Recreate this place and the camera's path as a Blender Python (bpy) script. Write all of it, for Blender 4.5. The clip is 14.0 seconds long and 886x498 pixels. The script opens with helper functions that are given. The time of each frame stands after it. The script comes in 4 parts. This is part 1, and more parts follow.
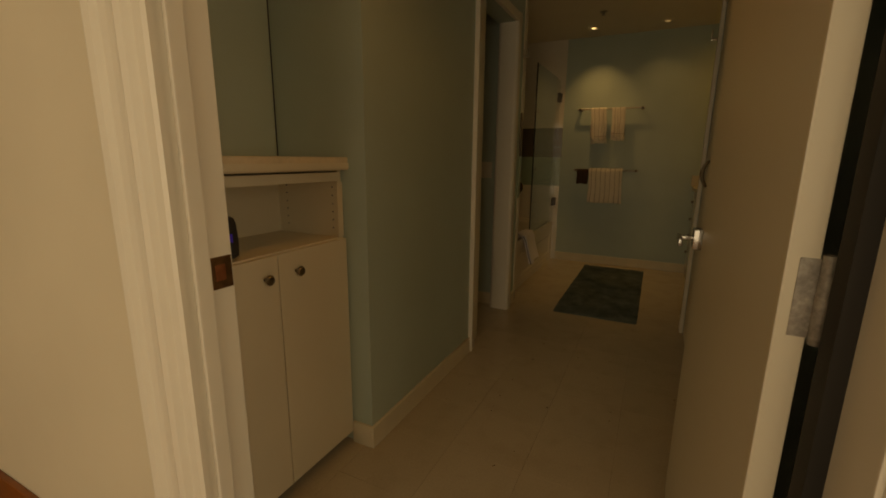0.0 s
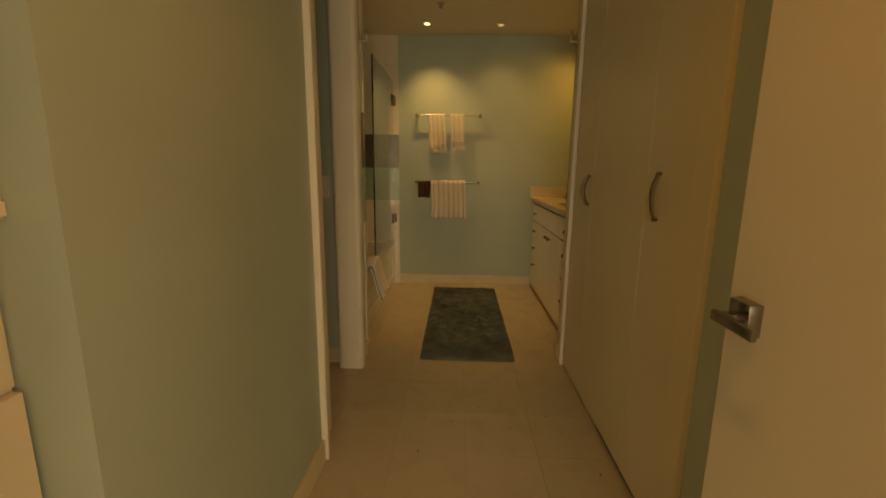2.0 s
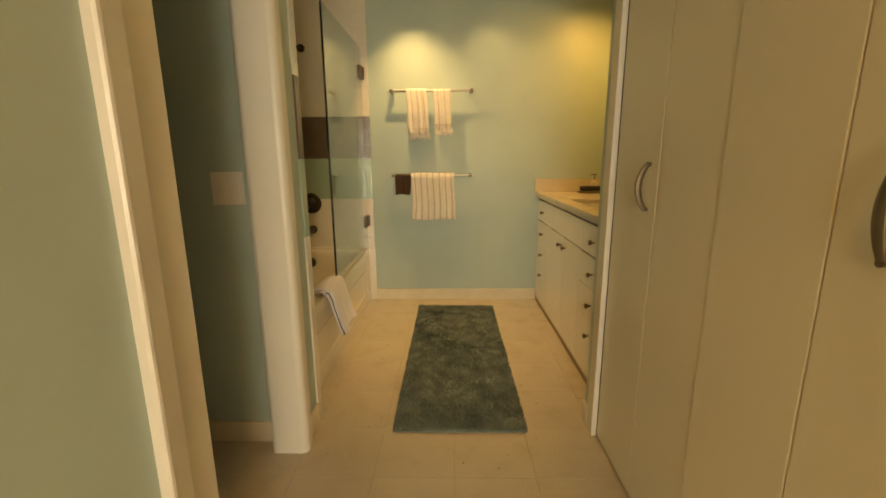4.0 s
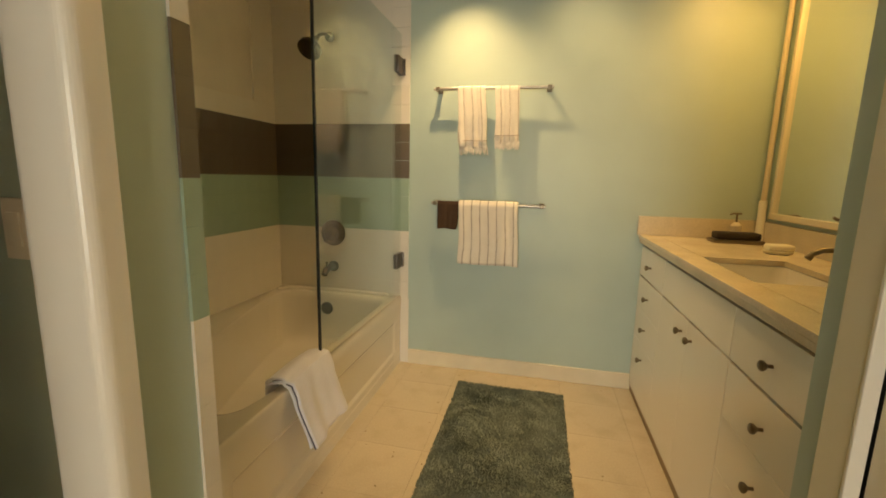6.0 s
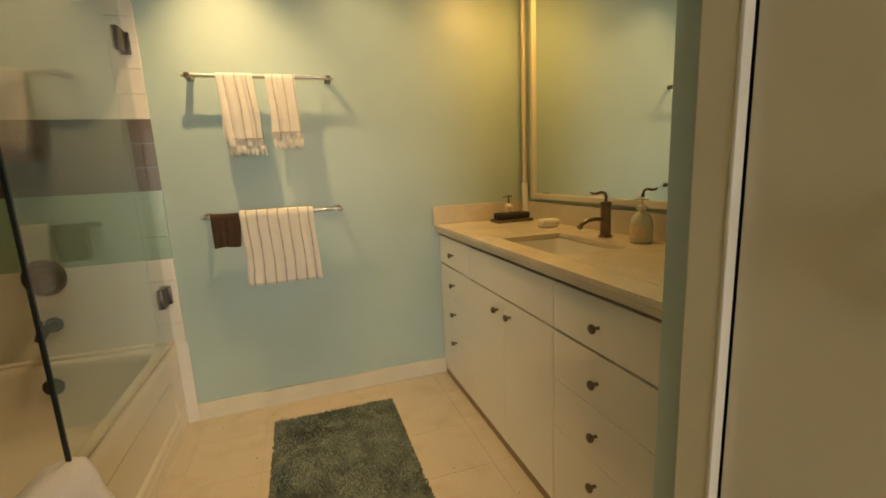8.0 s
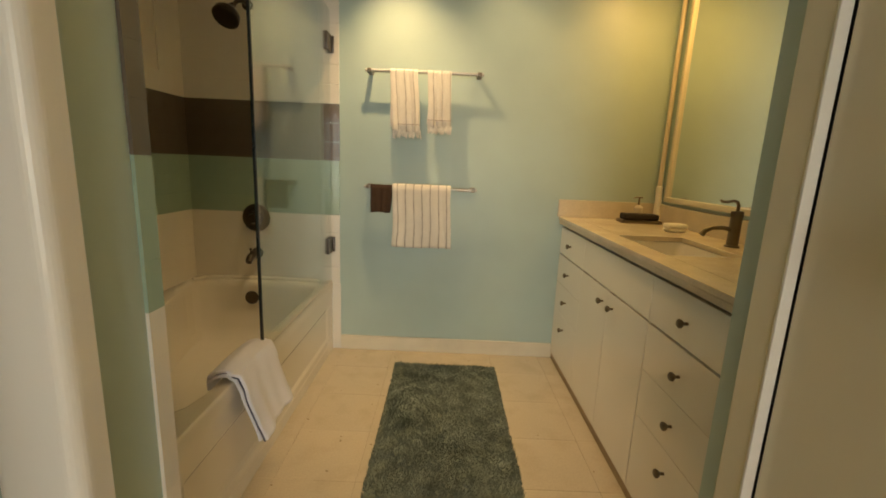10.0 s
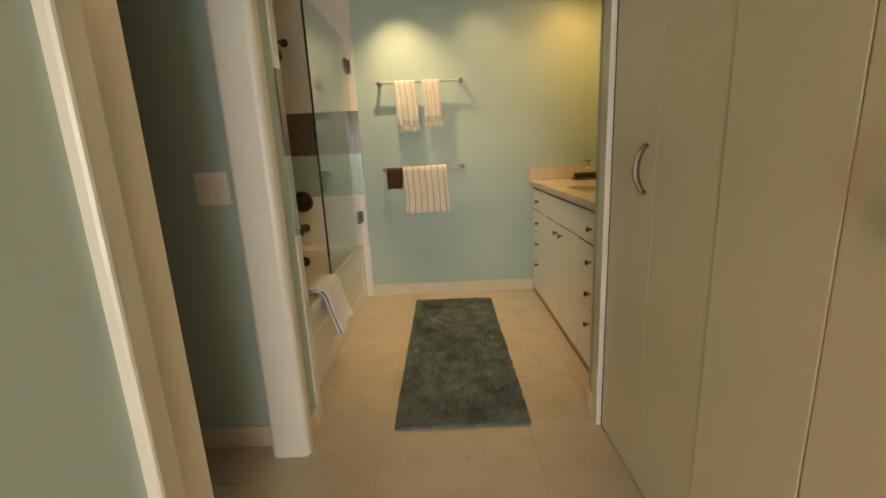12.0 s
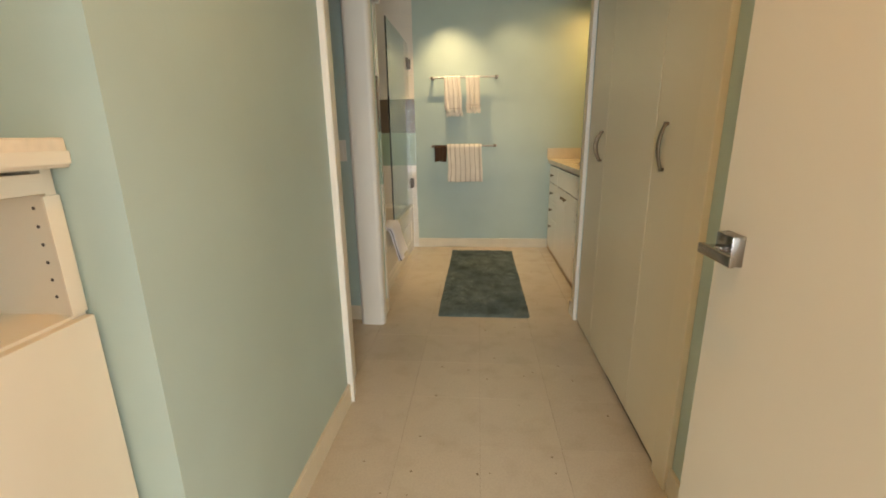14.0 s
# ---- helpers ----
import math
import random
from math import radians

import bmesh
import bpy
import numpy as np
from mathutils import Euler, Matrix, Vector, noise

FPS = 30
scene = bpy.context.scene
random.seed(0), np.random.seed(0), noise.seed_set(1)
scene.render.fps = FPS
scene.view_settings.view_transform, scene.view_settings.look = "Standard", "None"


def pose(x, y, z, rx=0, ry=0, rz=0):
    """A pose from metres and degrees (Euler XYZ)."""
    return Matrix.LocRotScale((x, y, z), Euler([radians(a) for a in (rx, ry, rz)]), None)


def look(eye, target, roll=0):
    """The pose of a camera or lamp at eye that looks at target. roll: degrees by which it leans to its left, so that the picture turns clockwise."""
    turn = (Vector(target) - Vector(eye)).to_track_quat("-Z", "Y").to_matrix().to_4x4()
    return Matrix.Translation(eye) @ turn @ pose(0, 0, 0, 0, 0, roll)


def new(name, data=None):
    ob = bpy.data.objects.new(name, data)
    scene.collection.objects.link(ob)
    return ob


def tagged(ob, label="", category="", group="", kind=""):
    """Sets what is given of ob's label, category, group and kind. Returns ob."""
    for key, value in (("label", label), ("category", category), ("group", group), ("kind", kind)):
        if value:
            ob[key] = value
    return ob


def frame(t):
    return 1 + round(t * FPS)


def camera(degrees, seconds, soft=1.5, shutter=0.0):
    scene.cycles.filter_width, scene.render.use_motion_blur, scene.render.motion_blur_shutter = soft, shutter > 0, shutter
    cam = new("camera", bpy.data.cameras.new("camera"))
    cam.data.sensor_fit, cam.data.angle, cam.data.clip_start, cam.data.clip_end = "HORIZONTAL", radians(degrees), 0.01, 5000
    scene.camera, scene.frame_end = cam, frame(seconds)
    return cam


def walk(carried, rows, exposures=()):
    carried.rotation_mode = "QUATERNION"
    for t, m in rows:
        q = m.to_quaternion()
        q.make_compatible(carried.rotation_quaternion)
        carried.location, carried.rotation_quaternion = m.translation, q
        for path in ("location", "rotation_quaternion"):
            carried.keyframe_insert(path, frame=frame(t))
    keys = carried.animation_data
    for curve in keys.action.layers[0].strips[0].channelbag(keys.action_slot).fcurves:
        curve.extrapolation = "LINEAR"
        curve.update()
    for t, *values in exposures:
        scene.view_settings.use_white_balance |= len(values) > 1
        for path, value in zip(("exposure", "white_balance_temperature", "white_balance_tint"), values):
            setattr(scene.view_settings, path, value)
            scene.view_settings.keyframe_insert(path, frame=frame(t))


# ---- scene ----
cam = camera(92.1, 14.0, soft=1.8)
PATH = [
    (0, (0.985, -4.984, 1.152), (0.122, -3.229, 0.733), 0.6),
    (0.5, (0.792, -4.84, 1.141), (0.05, -3.033, 0.71), 3.9),
    (1, (0.641, -4.686, 1.165), (0.321, -2.787, 0.626), -0.3),
    (1.5, (0.607, -4.573, 1.16), (0.505, -2.663, 0.575), 2.0),
    (2, (0.595, -4.283, 1.182), (0.526, -2.32, 0.805), 0.7),
    (2.5, (0.556, -4.116, 1.196), (0.558, -2.146, 0.854), -0.8),
    (5, (0.704, -2.862, 1.156), (0.529, -0.923, 0.695), 1.1),
    (5.5, (0.733, -2.596, 1.191), (0.275, -0.673, 0.889), 2.6),
    (6, (0.769, -2.496, 1.184), (0.343, -0.571, 0.851), 1.4),
    (6.5, (0.8, -2.453, 1.183), (0.634, -0.496, 0.806), -0.1),
    (7, (0.781, -2.405, 1.188), (0.82, -0.444, 0.796), -1.3),
    (7.5, (0.685, -2.343, 1.186), (1.202, -0.449, 0.804), -3.2),
    (8, (0.598, -2.308, 1.198), (1.211, -0.438, 0.838), -2.7),
    (8.5, (0.582, -2.321, 1.189), (1.056, -0.408, 0.85), -1.1),
    (9, (0.626, -2.352, 1.179), (0.762, -0.39, 0.817), 0.6),
    (11.5, (0.623, -3.161, 1.172), (0.561, -1.206, 0.757), 2.2),
    (12, (0.633, -3.416, 1.158), (0.614, -1.466, 0.711), -2.7),
    (12.5, (0.594, -3.655, 1.151), (0.619, -1.725, 0.628), -0.7),
    (13, (0.614, -3.897, 1.177), (0.452, -1.965, 0.689), -0.2),
    (13.5, (0.64, -4.146, 1.167), (0.401, -2.238, 0.62), 0.1),
    (14, (0.629, -4.37, 1.145), (0.465, -2.445, 0.628), -0.9),
]
walk(cam, [(t, look(eye, target, roll)) for t, eye, target, roll in PATH],
     [(0.0, -3.25, 22000, 15), (0.5, -2.98, 26000, 16), (1.0, -2.48, 44000, 21), (1.5, -1.90, 32000, 16), (2.0, -1.75, 27000, 14), (2.5, -1.38, 23000, 12), (5.0, -0.14, 9300, 6), (6.0, -0.20, 8900, 6), (6.5, -0.28, 8700, 6), (9.0, -0.34, 8100, 5), (11.5, -0.32, 7600, 5), (12.5, -0.44, 7600, 5), (13.5, -0.36, 7200, 7), (14.0, -0.23, 7000, 7)])

# ---- world and large lights ----
world = bpy.data.worlds.new("world")
scene.world = world
world.use_nodes = True
_sky = world.node_tree.nodes.new("ShaderNodeTexSky")
_sky.sky_type, _sky.sun_disc = "NISHITA", False
_sky.sun_elevation, _sky.sun_rotation = radians(38), radians(150)
_bg = world.node_tree.nodes["Background"]
_bg.inputs["Strength"].default_value = 0.12
world.node_tree.links.new(_sky.outputs["Color"], _bg.inputs["Color"])


def lamp(name, kind, m, watts, color):
    data = bpy.data.lights.new(name, kind)
    data.energy, data.color = watts, color
    ob = new(name, data)
    ob.matrix_world = m
    return ob


WARM = (1.0, 0.51, 0.16)
SOFT = (1.0, 0.58, 0.23)
DAY = (0.81, 0.90, 1.0)
sun = lamp("sun", "SUN", look((3, -20, 14), (1, -8, 0)), 3.0, (1.0, 0.95, 0.87))
sun.data.angle = radians(0.5)
WA, WB, WZ0, WZ1 = -0.40, 2.10, 0.05, 2.15   # the bedroom's south window
EA, EB, EZ0, EZ1 = -7.20, -5.00, 0.60, 2.15   # an unseen east window, assumed from daylight on the recess cabinet
# the sky's light through the bedroom windows; the east one is added
win = lamp("window_light", "AREA", look(((WA + WB) / 2, -7.92, 1.10), ((WA + WB) / 2, 0, 1.10)), 255, DAY)
win.data.shape, win.data.size, win.data.size_y = "RECTANGLE", WB - WA - 0.1, 2.0
win_e = lamp("added_light_east", "AREA", look((3.55, (EA + EB) / 2, (EZ0 + EZ1) / 2), (0, (EA + EB) / 2, (EZ0 + EZ1) / 2)), 155, DAY)
win_e.data.shape, win_e.data.size, win_e.data.size_y = "RECTANGLE", EB - EA - 0.1, EZ1 - EZ0 - 0.1
# recessed lamps in the ceiling
for name, x, y, aim, watts, cone in (("downlight_towels", 0.296, -0.333, (0.42, -0.15, 1.1), 74, 92), ("downlight_wall", 0.930, -0.300, (0.94, -0.22, 1.1), 18, 104)):
    spot = lamp(name, "SPOT", look((x, y, 2.375), aim), watts, (1.0, 0.70, 0.40))
    spot.data.spot_size, spot.data.spot_blend, spot.data.shadow_soft_size = radians(cone), 1.0, 0.012
# added spot that brightens rug and floor; no lamp is known there
spot2 = lamp("added_rug_light", "SPOT", pose(0.86, -1.05, 2.375), 46, SOFT)
spot2.data.spot_size, spot2.data.spot_blend, spot2.data.shadow_soft_size = radians(56), 0.8, 0.04
hall = lamp("downlight_hall", "SPOT", pose(0.62, -3.95, 2.375), 56, WARM)
hall.data.spot_size, hall.data.spot_blend, hall.data.shadow_soft_size = radians(150), 1.0, 0.06
van = lamp("vanity_bulb", "AREA", look((1.74, -0.54, 2.17), (1.64, -0.40, 1.0)), 8.2, (1.0, 0.58, 0.19))
van.data.shape, van.data.size, van.data.size_y = "RECTANGLE", 0.1, 0.5


# ---- materials ----
def material(name, color, rough=0.5, metal=0.0, var=0.06, scale=3.0, grain=60.0, bump=0.05, fine=0.0, coat=0.0, spec=0.5):
    """A surface with two scales of variation in colour and a fine relief."""
    m = bpy.data.materials.new(name)
    m.use_nodes = True
    nt = m.node_tree
    n, l = nt.nodes, nt.links
    b = n["Principled BSDF"]
    b.inputs["Roughness"].default_value, b.inputs["Metallic"].default_value = rough, metal
    b.inputs["Coat Weight"].default_value = coat
    b.inputs["Specular IOR Level"].default_value = spec
    tc = n.new("ShaderNodeTexCoord")
    big, small = n.new("ShaderNodeTexNoise"), n.new("ShaderNodeTexNoise")
    big.inputs["Scale"].default_value, small.inputs["Scale"].default_value = scale, grain
    big.inputs["Detail"].default_value, small.inputs["Detail"].default_value = 4, 3
    l.new(tc.outputs["Object"], big.inputs["Vector"])
    l.new(tc.outputs["Object"], small.inputs["Vector"])
    ramp = n.new("ShaderNodeMapRange")
    ramp.inputs["From Min"].default_value, ramp.inputs["From Max"].default_value = 0.3, 0.7
    ramp.inputs["To Min"].default_value, ramp.inputs["To Max"].default_value = 1 - var, 1 + var
    l.new(big.outputs["Fac"], ramp.inputs["Value"])
    ramp2 = n.new("ShaderNodeMapRange")
    ramp2.inputs["From Min"].default_value, ramp2.inputs["From Max"].default_value = 0.3, 0.7
    ramp2.inputs["To Min"].default_value, ramp2.inputs["To Max"].default_value = 1 - fine, 1 + fine
    l.new(small.outputs["Fac"], ramp2.inputs["Value"])
    mul = n.new("ShaderNodeMath")
    mul.operation = "MULTIPLY"
    l.new(ramp.outputs["Result"], mul.inputs[0])
    l.new(ramp2.outputs["Result"], mul.inputs[1])
    mix = n.new("ShaderNodeVectorMath")
    mix.operation = "SCALE"
    mix.inputs[0].default_value = color
    l.new(mul.outputs["Value"], mix.inputs["Scale"])
    l.new(mix.outputs["Vector"], b.inputs["Base Color"])
    rr = n.new("ShaderNodeMapRange")
    spread = min(0.06, rough * 0.4)
    rr.inputs["To Min"].default_value, rr.inputs["To Max"].default_value = max(0.02, rough - spread), min(1, rough + spread)
    l.new(big.outputs["Fac"], rr.inputs["Value"])
    l.new(rr.outputs["Result"], b.inputs["Roughness"])
    if bump:
        bp = n.new("ShaderNodeBump")
        bp.inputs["Strength"].default_value, bp.inputs["Distance"].default_value = bump, 0.002
        l.new(small.outputs["Fac"], bp.inputs["Height"])
        l.new(bp.outputs["Normal"], b.inputs["Normal"])
    return m


paint = material("pale_green_paint", (0.445, 0.56, 0.52), 0.42, var=0.055, scale=2.2, grain=140, bump=0.10)
cream = material("cream_wall_paint", (0.78, 0.72, 0.60), 0.6, var=0.03, grain=140, bump=0.10)
white_trim = material("white_semigloss_trim", (0.80, 0.77, 0.70), 0.32, var=0.03, grain=90, bump=0.06)
ceil_mat = material("white_ceiling_paint", (0.78, 0.74, 0.66), 0.8, var=0.02, grain=120, bump=0.1)
door_mat = material("off_white_door_paint", (0.76, 0.71, 0.60), 0.38, var=0.03, scale=1.5, grain=80, bump=0.05)
closet_mat = material("off_white_closet_paint", (0.78, 0.71, 0.54), 0.34, var=0.03, scale=1.2, grain=90, bump=0.04)
gloss_white = material("glossy_white_lacquer", (0.82, 0.80, 0.75), 0.14, var=0.02, scale=2, grain=30, bump=0.02, coat=0.3)
melamine = material("cream_melamine", (0.78, 0.71, 0.58), 0.4, var=0.03, grain=80, bump=0.03)
tub_mat = material("white_tub_enamel", (0.70, 0.665, 0.60), 0.16, var=0.02, grain=20, bump=0.01, coat=0.3)
tile_white = material("white_glazed_tile", (0.80, 0.76, 0.69), 0.03, var=0.03, scale=5, grain=25, bump=0.008, spec=0.8)
tile_brown = material("brown_glazed_tile", (0.140, 0.112, 0.088), 0.14, var=0.08, scale=6, grain=25, bump=0.03)
tile_green = material("sea_green_glazed_tile", (0.33, 0.45, 0.365), 0.14, var=0.05, scale=6, grain=25, bump=0.03)
grout = material("pale_grout", (0.70, 0.65, 0.57), 0.8, var=0.08, grain=200, bump=0.2)
stone = material("beige_quartz_counter", (0.66, 0.58, 0.45), 0.22, var=0.07, scale=9, grain=240, bump=0.02, fine=0.10)
porcelain = material("white_porcelain", (0.82, 0.79, 0.73), 0.08, var=0.01, bump=0.0, coat=0.4)
bronze = material("brushed_gunmetal", (0.20, 0.165, 0.125), 0.36, 0.9, var=0.1, scale=20, grain=200, bump=0.04)
shower_metal = material("dark_oiled_gunmetal", (0.075, 0.060, 0.045), 0.32, 0.85, var=0.1, scale=20, grain=200, bump=0.04)
nickel = material("satin_nickel", (0.48, 0.45, 0.41), 0.36, 1.0, var=0.06, scale=30, grain=300, bump=0.03)
bow_metal = material("brushed_bow_bronze", (0.22, 0.18, 0.13), 0.5, 0.9, var=0.1, scale=30, grain=250, bump=0.03)
chrome = material("polished_chrome", (0.34, 0.325, 0.31), 0.18, 1.0, var=0.03, scale=20, bump=0.0)
darkmetal = material("dark_bronze_hinge", (0.10, 0.085, 0.075), 0.35, 0.8, var=0.1, scale=30, bump=0.02)
edge_black = material("dark_glass_edge", (0.012, 0.016, 0.014), 0.2, var=0.05, bump=0.0)
# near-black fill; most of its strips paint the shade inside narrow gaps
black_gap = material("matte_black_gap", (0.012, 0.011, 0.010), 0.7, var=0.1, bump=0.1)
towel_white = material("white_terry_cloth", (0.77, 0.78, 0.86), 0.95, var=0.03, scale=8, grain=420, bump=0.9, fine=0.06, spec=0.1)
towel_brown = material("brown_terry_cloth", (0.075, 0.045, 0.030), 0.95, var=0.1, scale=20, grain=420, bump=0.9, fine=0.2, spec=0.1)
navy = material("dark_navy_cloth", (0.07, 0.07, 0.11), 0.9, bump=0.3)
wood = material("orange_oak_floor", (0.34, 0.14, 0.045), 0.35, var=0.15, scale=4, grain=60, bump=0.05, fine=0.1)
red_wood = material("reddish_stained_wood", (0.26, 0.075, 0.022), 0.35, var=0.2, scale=5, grain=60, bump=0.05, fine=0.12)
black_plastic = material("charcoal_fabric_plastic", (0.035, 0.037, 0.042), 0.6, var=0.1, grain=350, bump=0.4)
soap_mat = material("ivory_soap", (0.80, 0.76, 0.66), 0.35, var=0.02, bump=0.02)
bottle_mat = material("pale_green_soap_plastic", (0.62, 0.60, 0.47), 0.25, var=0.04, bump=0.0, coat=0.2)
label_mat = material("orange_paper_label", (0.72, 0.54, 0.40), 0.6, var=0.15, scale=40, bump=0.0)
white_plastic = material("white_plastic", (0.80, 0.77, 0.70), 0.3, var=0.02, bump=0.02)
beige_pipe = material("beige_painted_pole", (0.70, 0.62, 0.49), 0.35, var=0.05, scale=8, bump=0.03)
bristle = material("dark_brown_bristle", (0.030, 0.022, 0.018), 0.85, var=0.2, grain=500, bump=0.9)


def floor_material():
    m = material("flecked_beige_vinyl", (0.56, 0.498, 0.398), 0.24, var=0.05, scale=2.5, grain=130, bump=0.03, fine=0.05)
    nt = m.node_tree
    n, l = nt.nodes, nt.links
    b = n["Principled BSDF"]
    old = b.inputs["Base Color"].links[0].from_socket
    geo = n.new("ShaderNodeNewGeometry")
    vor = n.new("ShaderNodeTexVoronoi")
    vor.inputs["Scale"].default_value = 22
    warp, off = n.new("ShaderNodeTexNoise"), n.new("ShaderNodeVectorMath")
    warp.inputs["Scale"].default_value = 60
    off.operation = "MULTIPLY_ADD"
    off.inputs[1].default_value = (0.022, 0.022, 0.0)
    l.new(geo.outputs["Position"], warp.inputs["Vector"])
    l.new(warp.outputs["Color"], off.inputs[0])
    l.new(geo.outputs["Position"], off.inputs[2])
    l.new(off.outputs["Vector"], vor.inputs["Vector"])
    dot = n.new("ShaderNodeMath")
    dot.operation, dot.inputs[1].default_value = "LESS_THAN", 0.10
    l.new(vor.outputs["Distance"], dot.inputs[0])
    sel = n.new("ShaderNodeSeparateColor")
    l.new(vor.outputs["Color"], sel.inputs["Color"])
    few = n.new("ShaderNodeMath")
    few.operation, few.inputs[1].default_value = "LESS_THAN", 0.16
    l.new(sel.outputs["Red"], few.inputs[0])
    both = n.new("ShaderNodeMath")
    both.operation = "MULTIPLY"
    l.new(dot.outputs["Value"], both.inputs[0])
    l.new(few.outputs["Value"], both.inputs[1])
    soft = n.new("ShaderNodeMath")
    soft.operation, soft.inputs[1].default_value = "MULTIPLY", 0.75
    l.new(both.outputs["Value"], soft.inputs[0])
    # worn, dirtier drifts
    drift = n.new("ShaderNodeTexNoise")
    drift.inputs["Scale"].default_value, drift.inputs["Detail"].default_value = 7.5, 8
    l.new(geo.outputs["Position"], drift.inputs["Vector"])
    dr = n.new("ShaderNodeMapRange")
    dr.inputs["From Min"].default_value, dr.inputs["From Max"].default_value = 0.5, 0.75
    dr.inputs["To Min"].default_value, dr.inputs["To Max"].default_value = 0.0, 0.32
    l.new(drift.outputs["Fac"], dr.inputs["Value"])
    mixa = n.new("ShaderNodeMix")
    mixa.data_type = "RGBA"
    mixa.inputs["B"].default_value = (0.37, 0.295, 0.20, 1)
    l.new(dr.outputs["Result"], mixa.inputs["Factor"])
    l.new(old, mixa.inputs["A"])
    mixb = n.new("ShaderNodeMix")
    mixb.data_type = "RGBA"
    mixb.inputs["B"].default_value = (0.16, 0.11, 0.07, 1)
    l.new(soft.outputs["Value"], mixb.inputs["Factor"])
    l.new(mixa.outputs["Result"], mixb.inputs["A"])
    info = n.new("ShaderNodeObjectInfo")
    tone = n.new("ShaderNodeMapRange")
    tone.inputs["To Min"].default_value, tone.inputs["To Max"].default_value = 0.975, 1.02
    l.new(info.outputs["Random"], tone.inputs["Value"])
    sc = n.new("ShaderNodeVectorMath")
    sc.operation = "SCALE"
    l.new(mixb.outputs["Result"], sc.inputs[0])
    l.new(tone.outputs["Result"], sc.inputs["Scale"])
    l.new(sc.outputs["Vector"], b.inputs["Base Color"])
    return m


vinyl = floor_material()
seam = material("dirty_vinyl_seam", (0.36, 0.295, 0.215), 0.8, var=0.3, scale=5, grain=90, bump=0.1)
base_paint = material("cream_baseboard_paint", (0.73, 0.665, 0.53), 0.4, var=0.06, scale=7, grain=70, bump=0.06)


def stripe_material(name, pitch, offset, width, strength):
    """White terry with woven brown stripes along the towel's length."""
    m = material(name, (0.80, 0.75, 0.68), 0.95, var=0.04, scale=12, grain=420, bump=0.9, fine=0.06, spec=0.1)
    nt = m.node_tree
    n, l = nt.nodes, nt.links
    b = n["Principled BSDF"]
    old = b.inputs["Base Color"].links[0].from_socket
    tc = n.new("ShaderNodeTexCoord")
    sep = n.new("ShaderNodeSeparateXYZ")
    l.new(tc.outputs["UV"], sep.inputs["Vector"])
    wob = n.new("ShaderNodeTexNoise")
    wob.inputs["Scale"].default_value = 9
    l.new(tc.outputs["Object"], wob.inputs["Vector"])
    add = n.new("ShaderNodeMath")
    add.operation, add.inputs[1].default_value, add.inputs[2].default_value = "MULTIPLY_ADD", 0.012, offset
    l.new(wob.outputs["Fac"], add.inputs[0])
    tot = n.new("ShaderNodeMath")
    tot.operation = "ADD"
    l.new(sep.outputs["X"], tot.inputs[0])
    l.new(add.outputs["Value"], tot.inputs[1])
    div = n.new("ShaderNodeMath")
    div.operation, div.inputs[1].default_value = "DIVIDE", pitch
    l.new(tot.outputs["Value"], div.inputs[0])
    fr = n.new("ShaderNodeMath")
    fr.operation = "FRACT"
    l.new(div.outputs["Value"], fr.inputs[0])
    lt = n.new("ShaderNodeMath")
    lt.operation, lt.inputs[1].default_value = "LESS_THAN", width
    l.new(fr.outputs["Value"], lt.inputs[0])
    soft = n.new("ShaderNodeMath")
    soft.operation, soft.inputs[1].default_value = "MULTIPLY", strength
    blot, span = n.new("ShaderNodeTexNoise"), n.new("ShaderNodeMapRange")
    blot.inputs["Scale"].default_value, blot.inputs["Detail"].default_value = 38, 3
    l.new(tc.outputs["Object"], blot.inputs["Vector"])
    span.inputs["From Min"].default_value, span.inputs["From Max"].default_value = 0.38, 0.62
    span.inputs["To Min"].default_value, span.inputs["To Max"].default_value = 0.65, 1.0
    l.new(blot.outputs["Fac"], span.inputs["Value"])
    uneven = n.new("ShaderNodeMath")
    uneven.operation = "MULTIPLY"
    l.new(lt.outputs["Value"], uneven.inputs[0])
    l.new(span.outputs["Result"], uneven.inputs[1])
    l.new(uneven.outputs["Value"], soft.inputs[0])
    mx = n.new("ShaderNodeMix")
    mx.data_type = "RGBA"
    mx.inputs["B"].default_value = (0.13, 0.075, 0.045, 1)
    l.new(soft.outputs["Value"], mx.inputs["Factor"])
    l.new(old, mx.inputs["A"])
    l.new(mx.outputs["Result"], b.inputs["Base Color"])
    return m


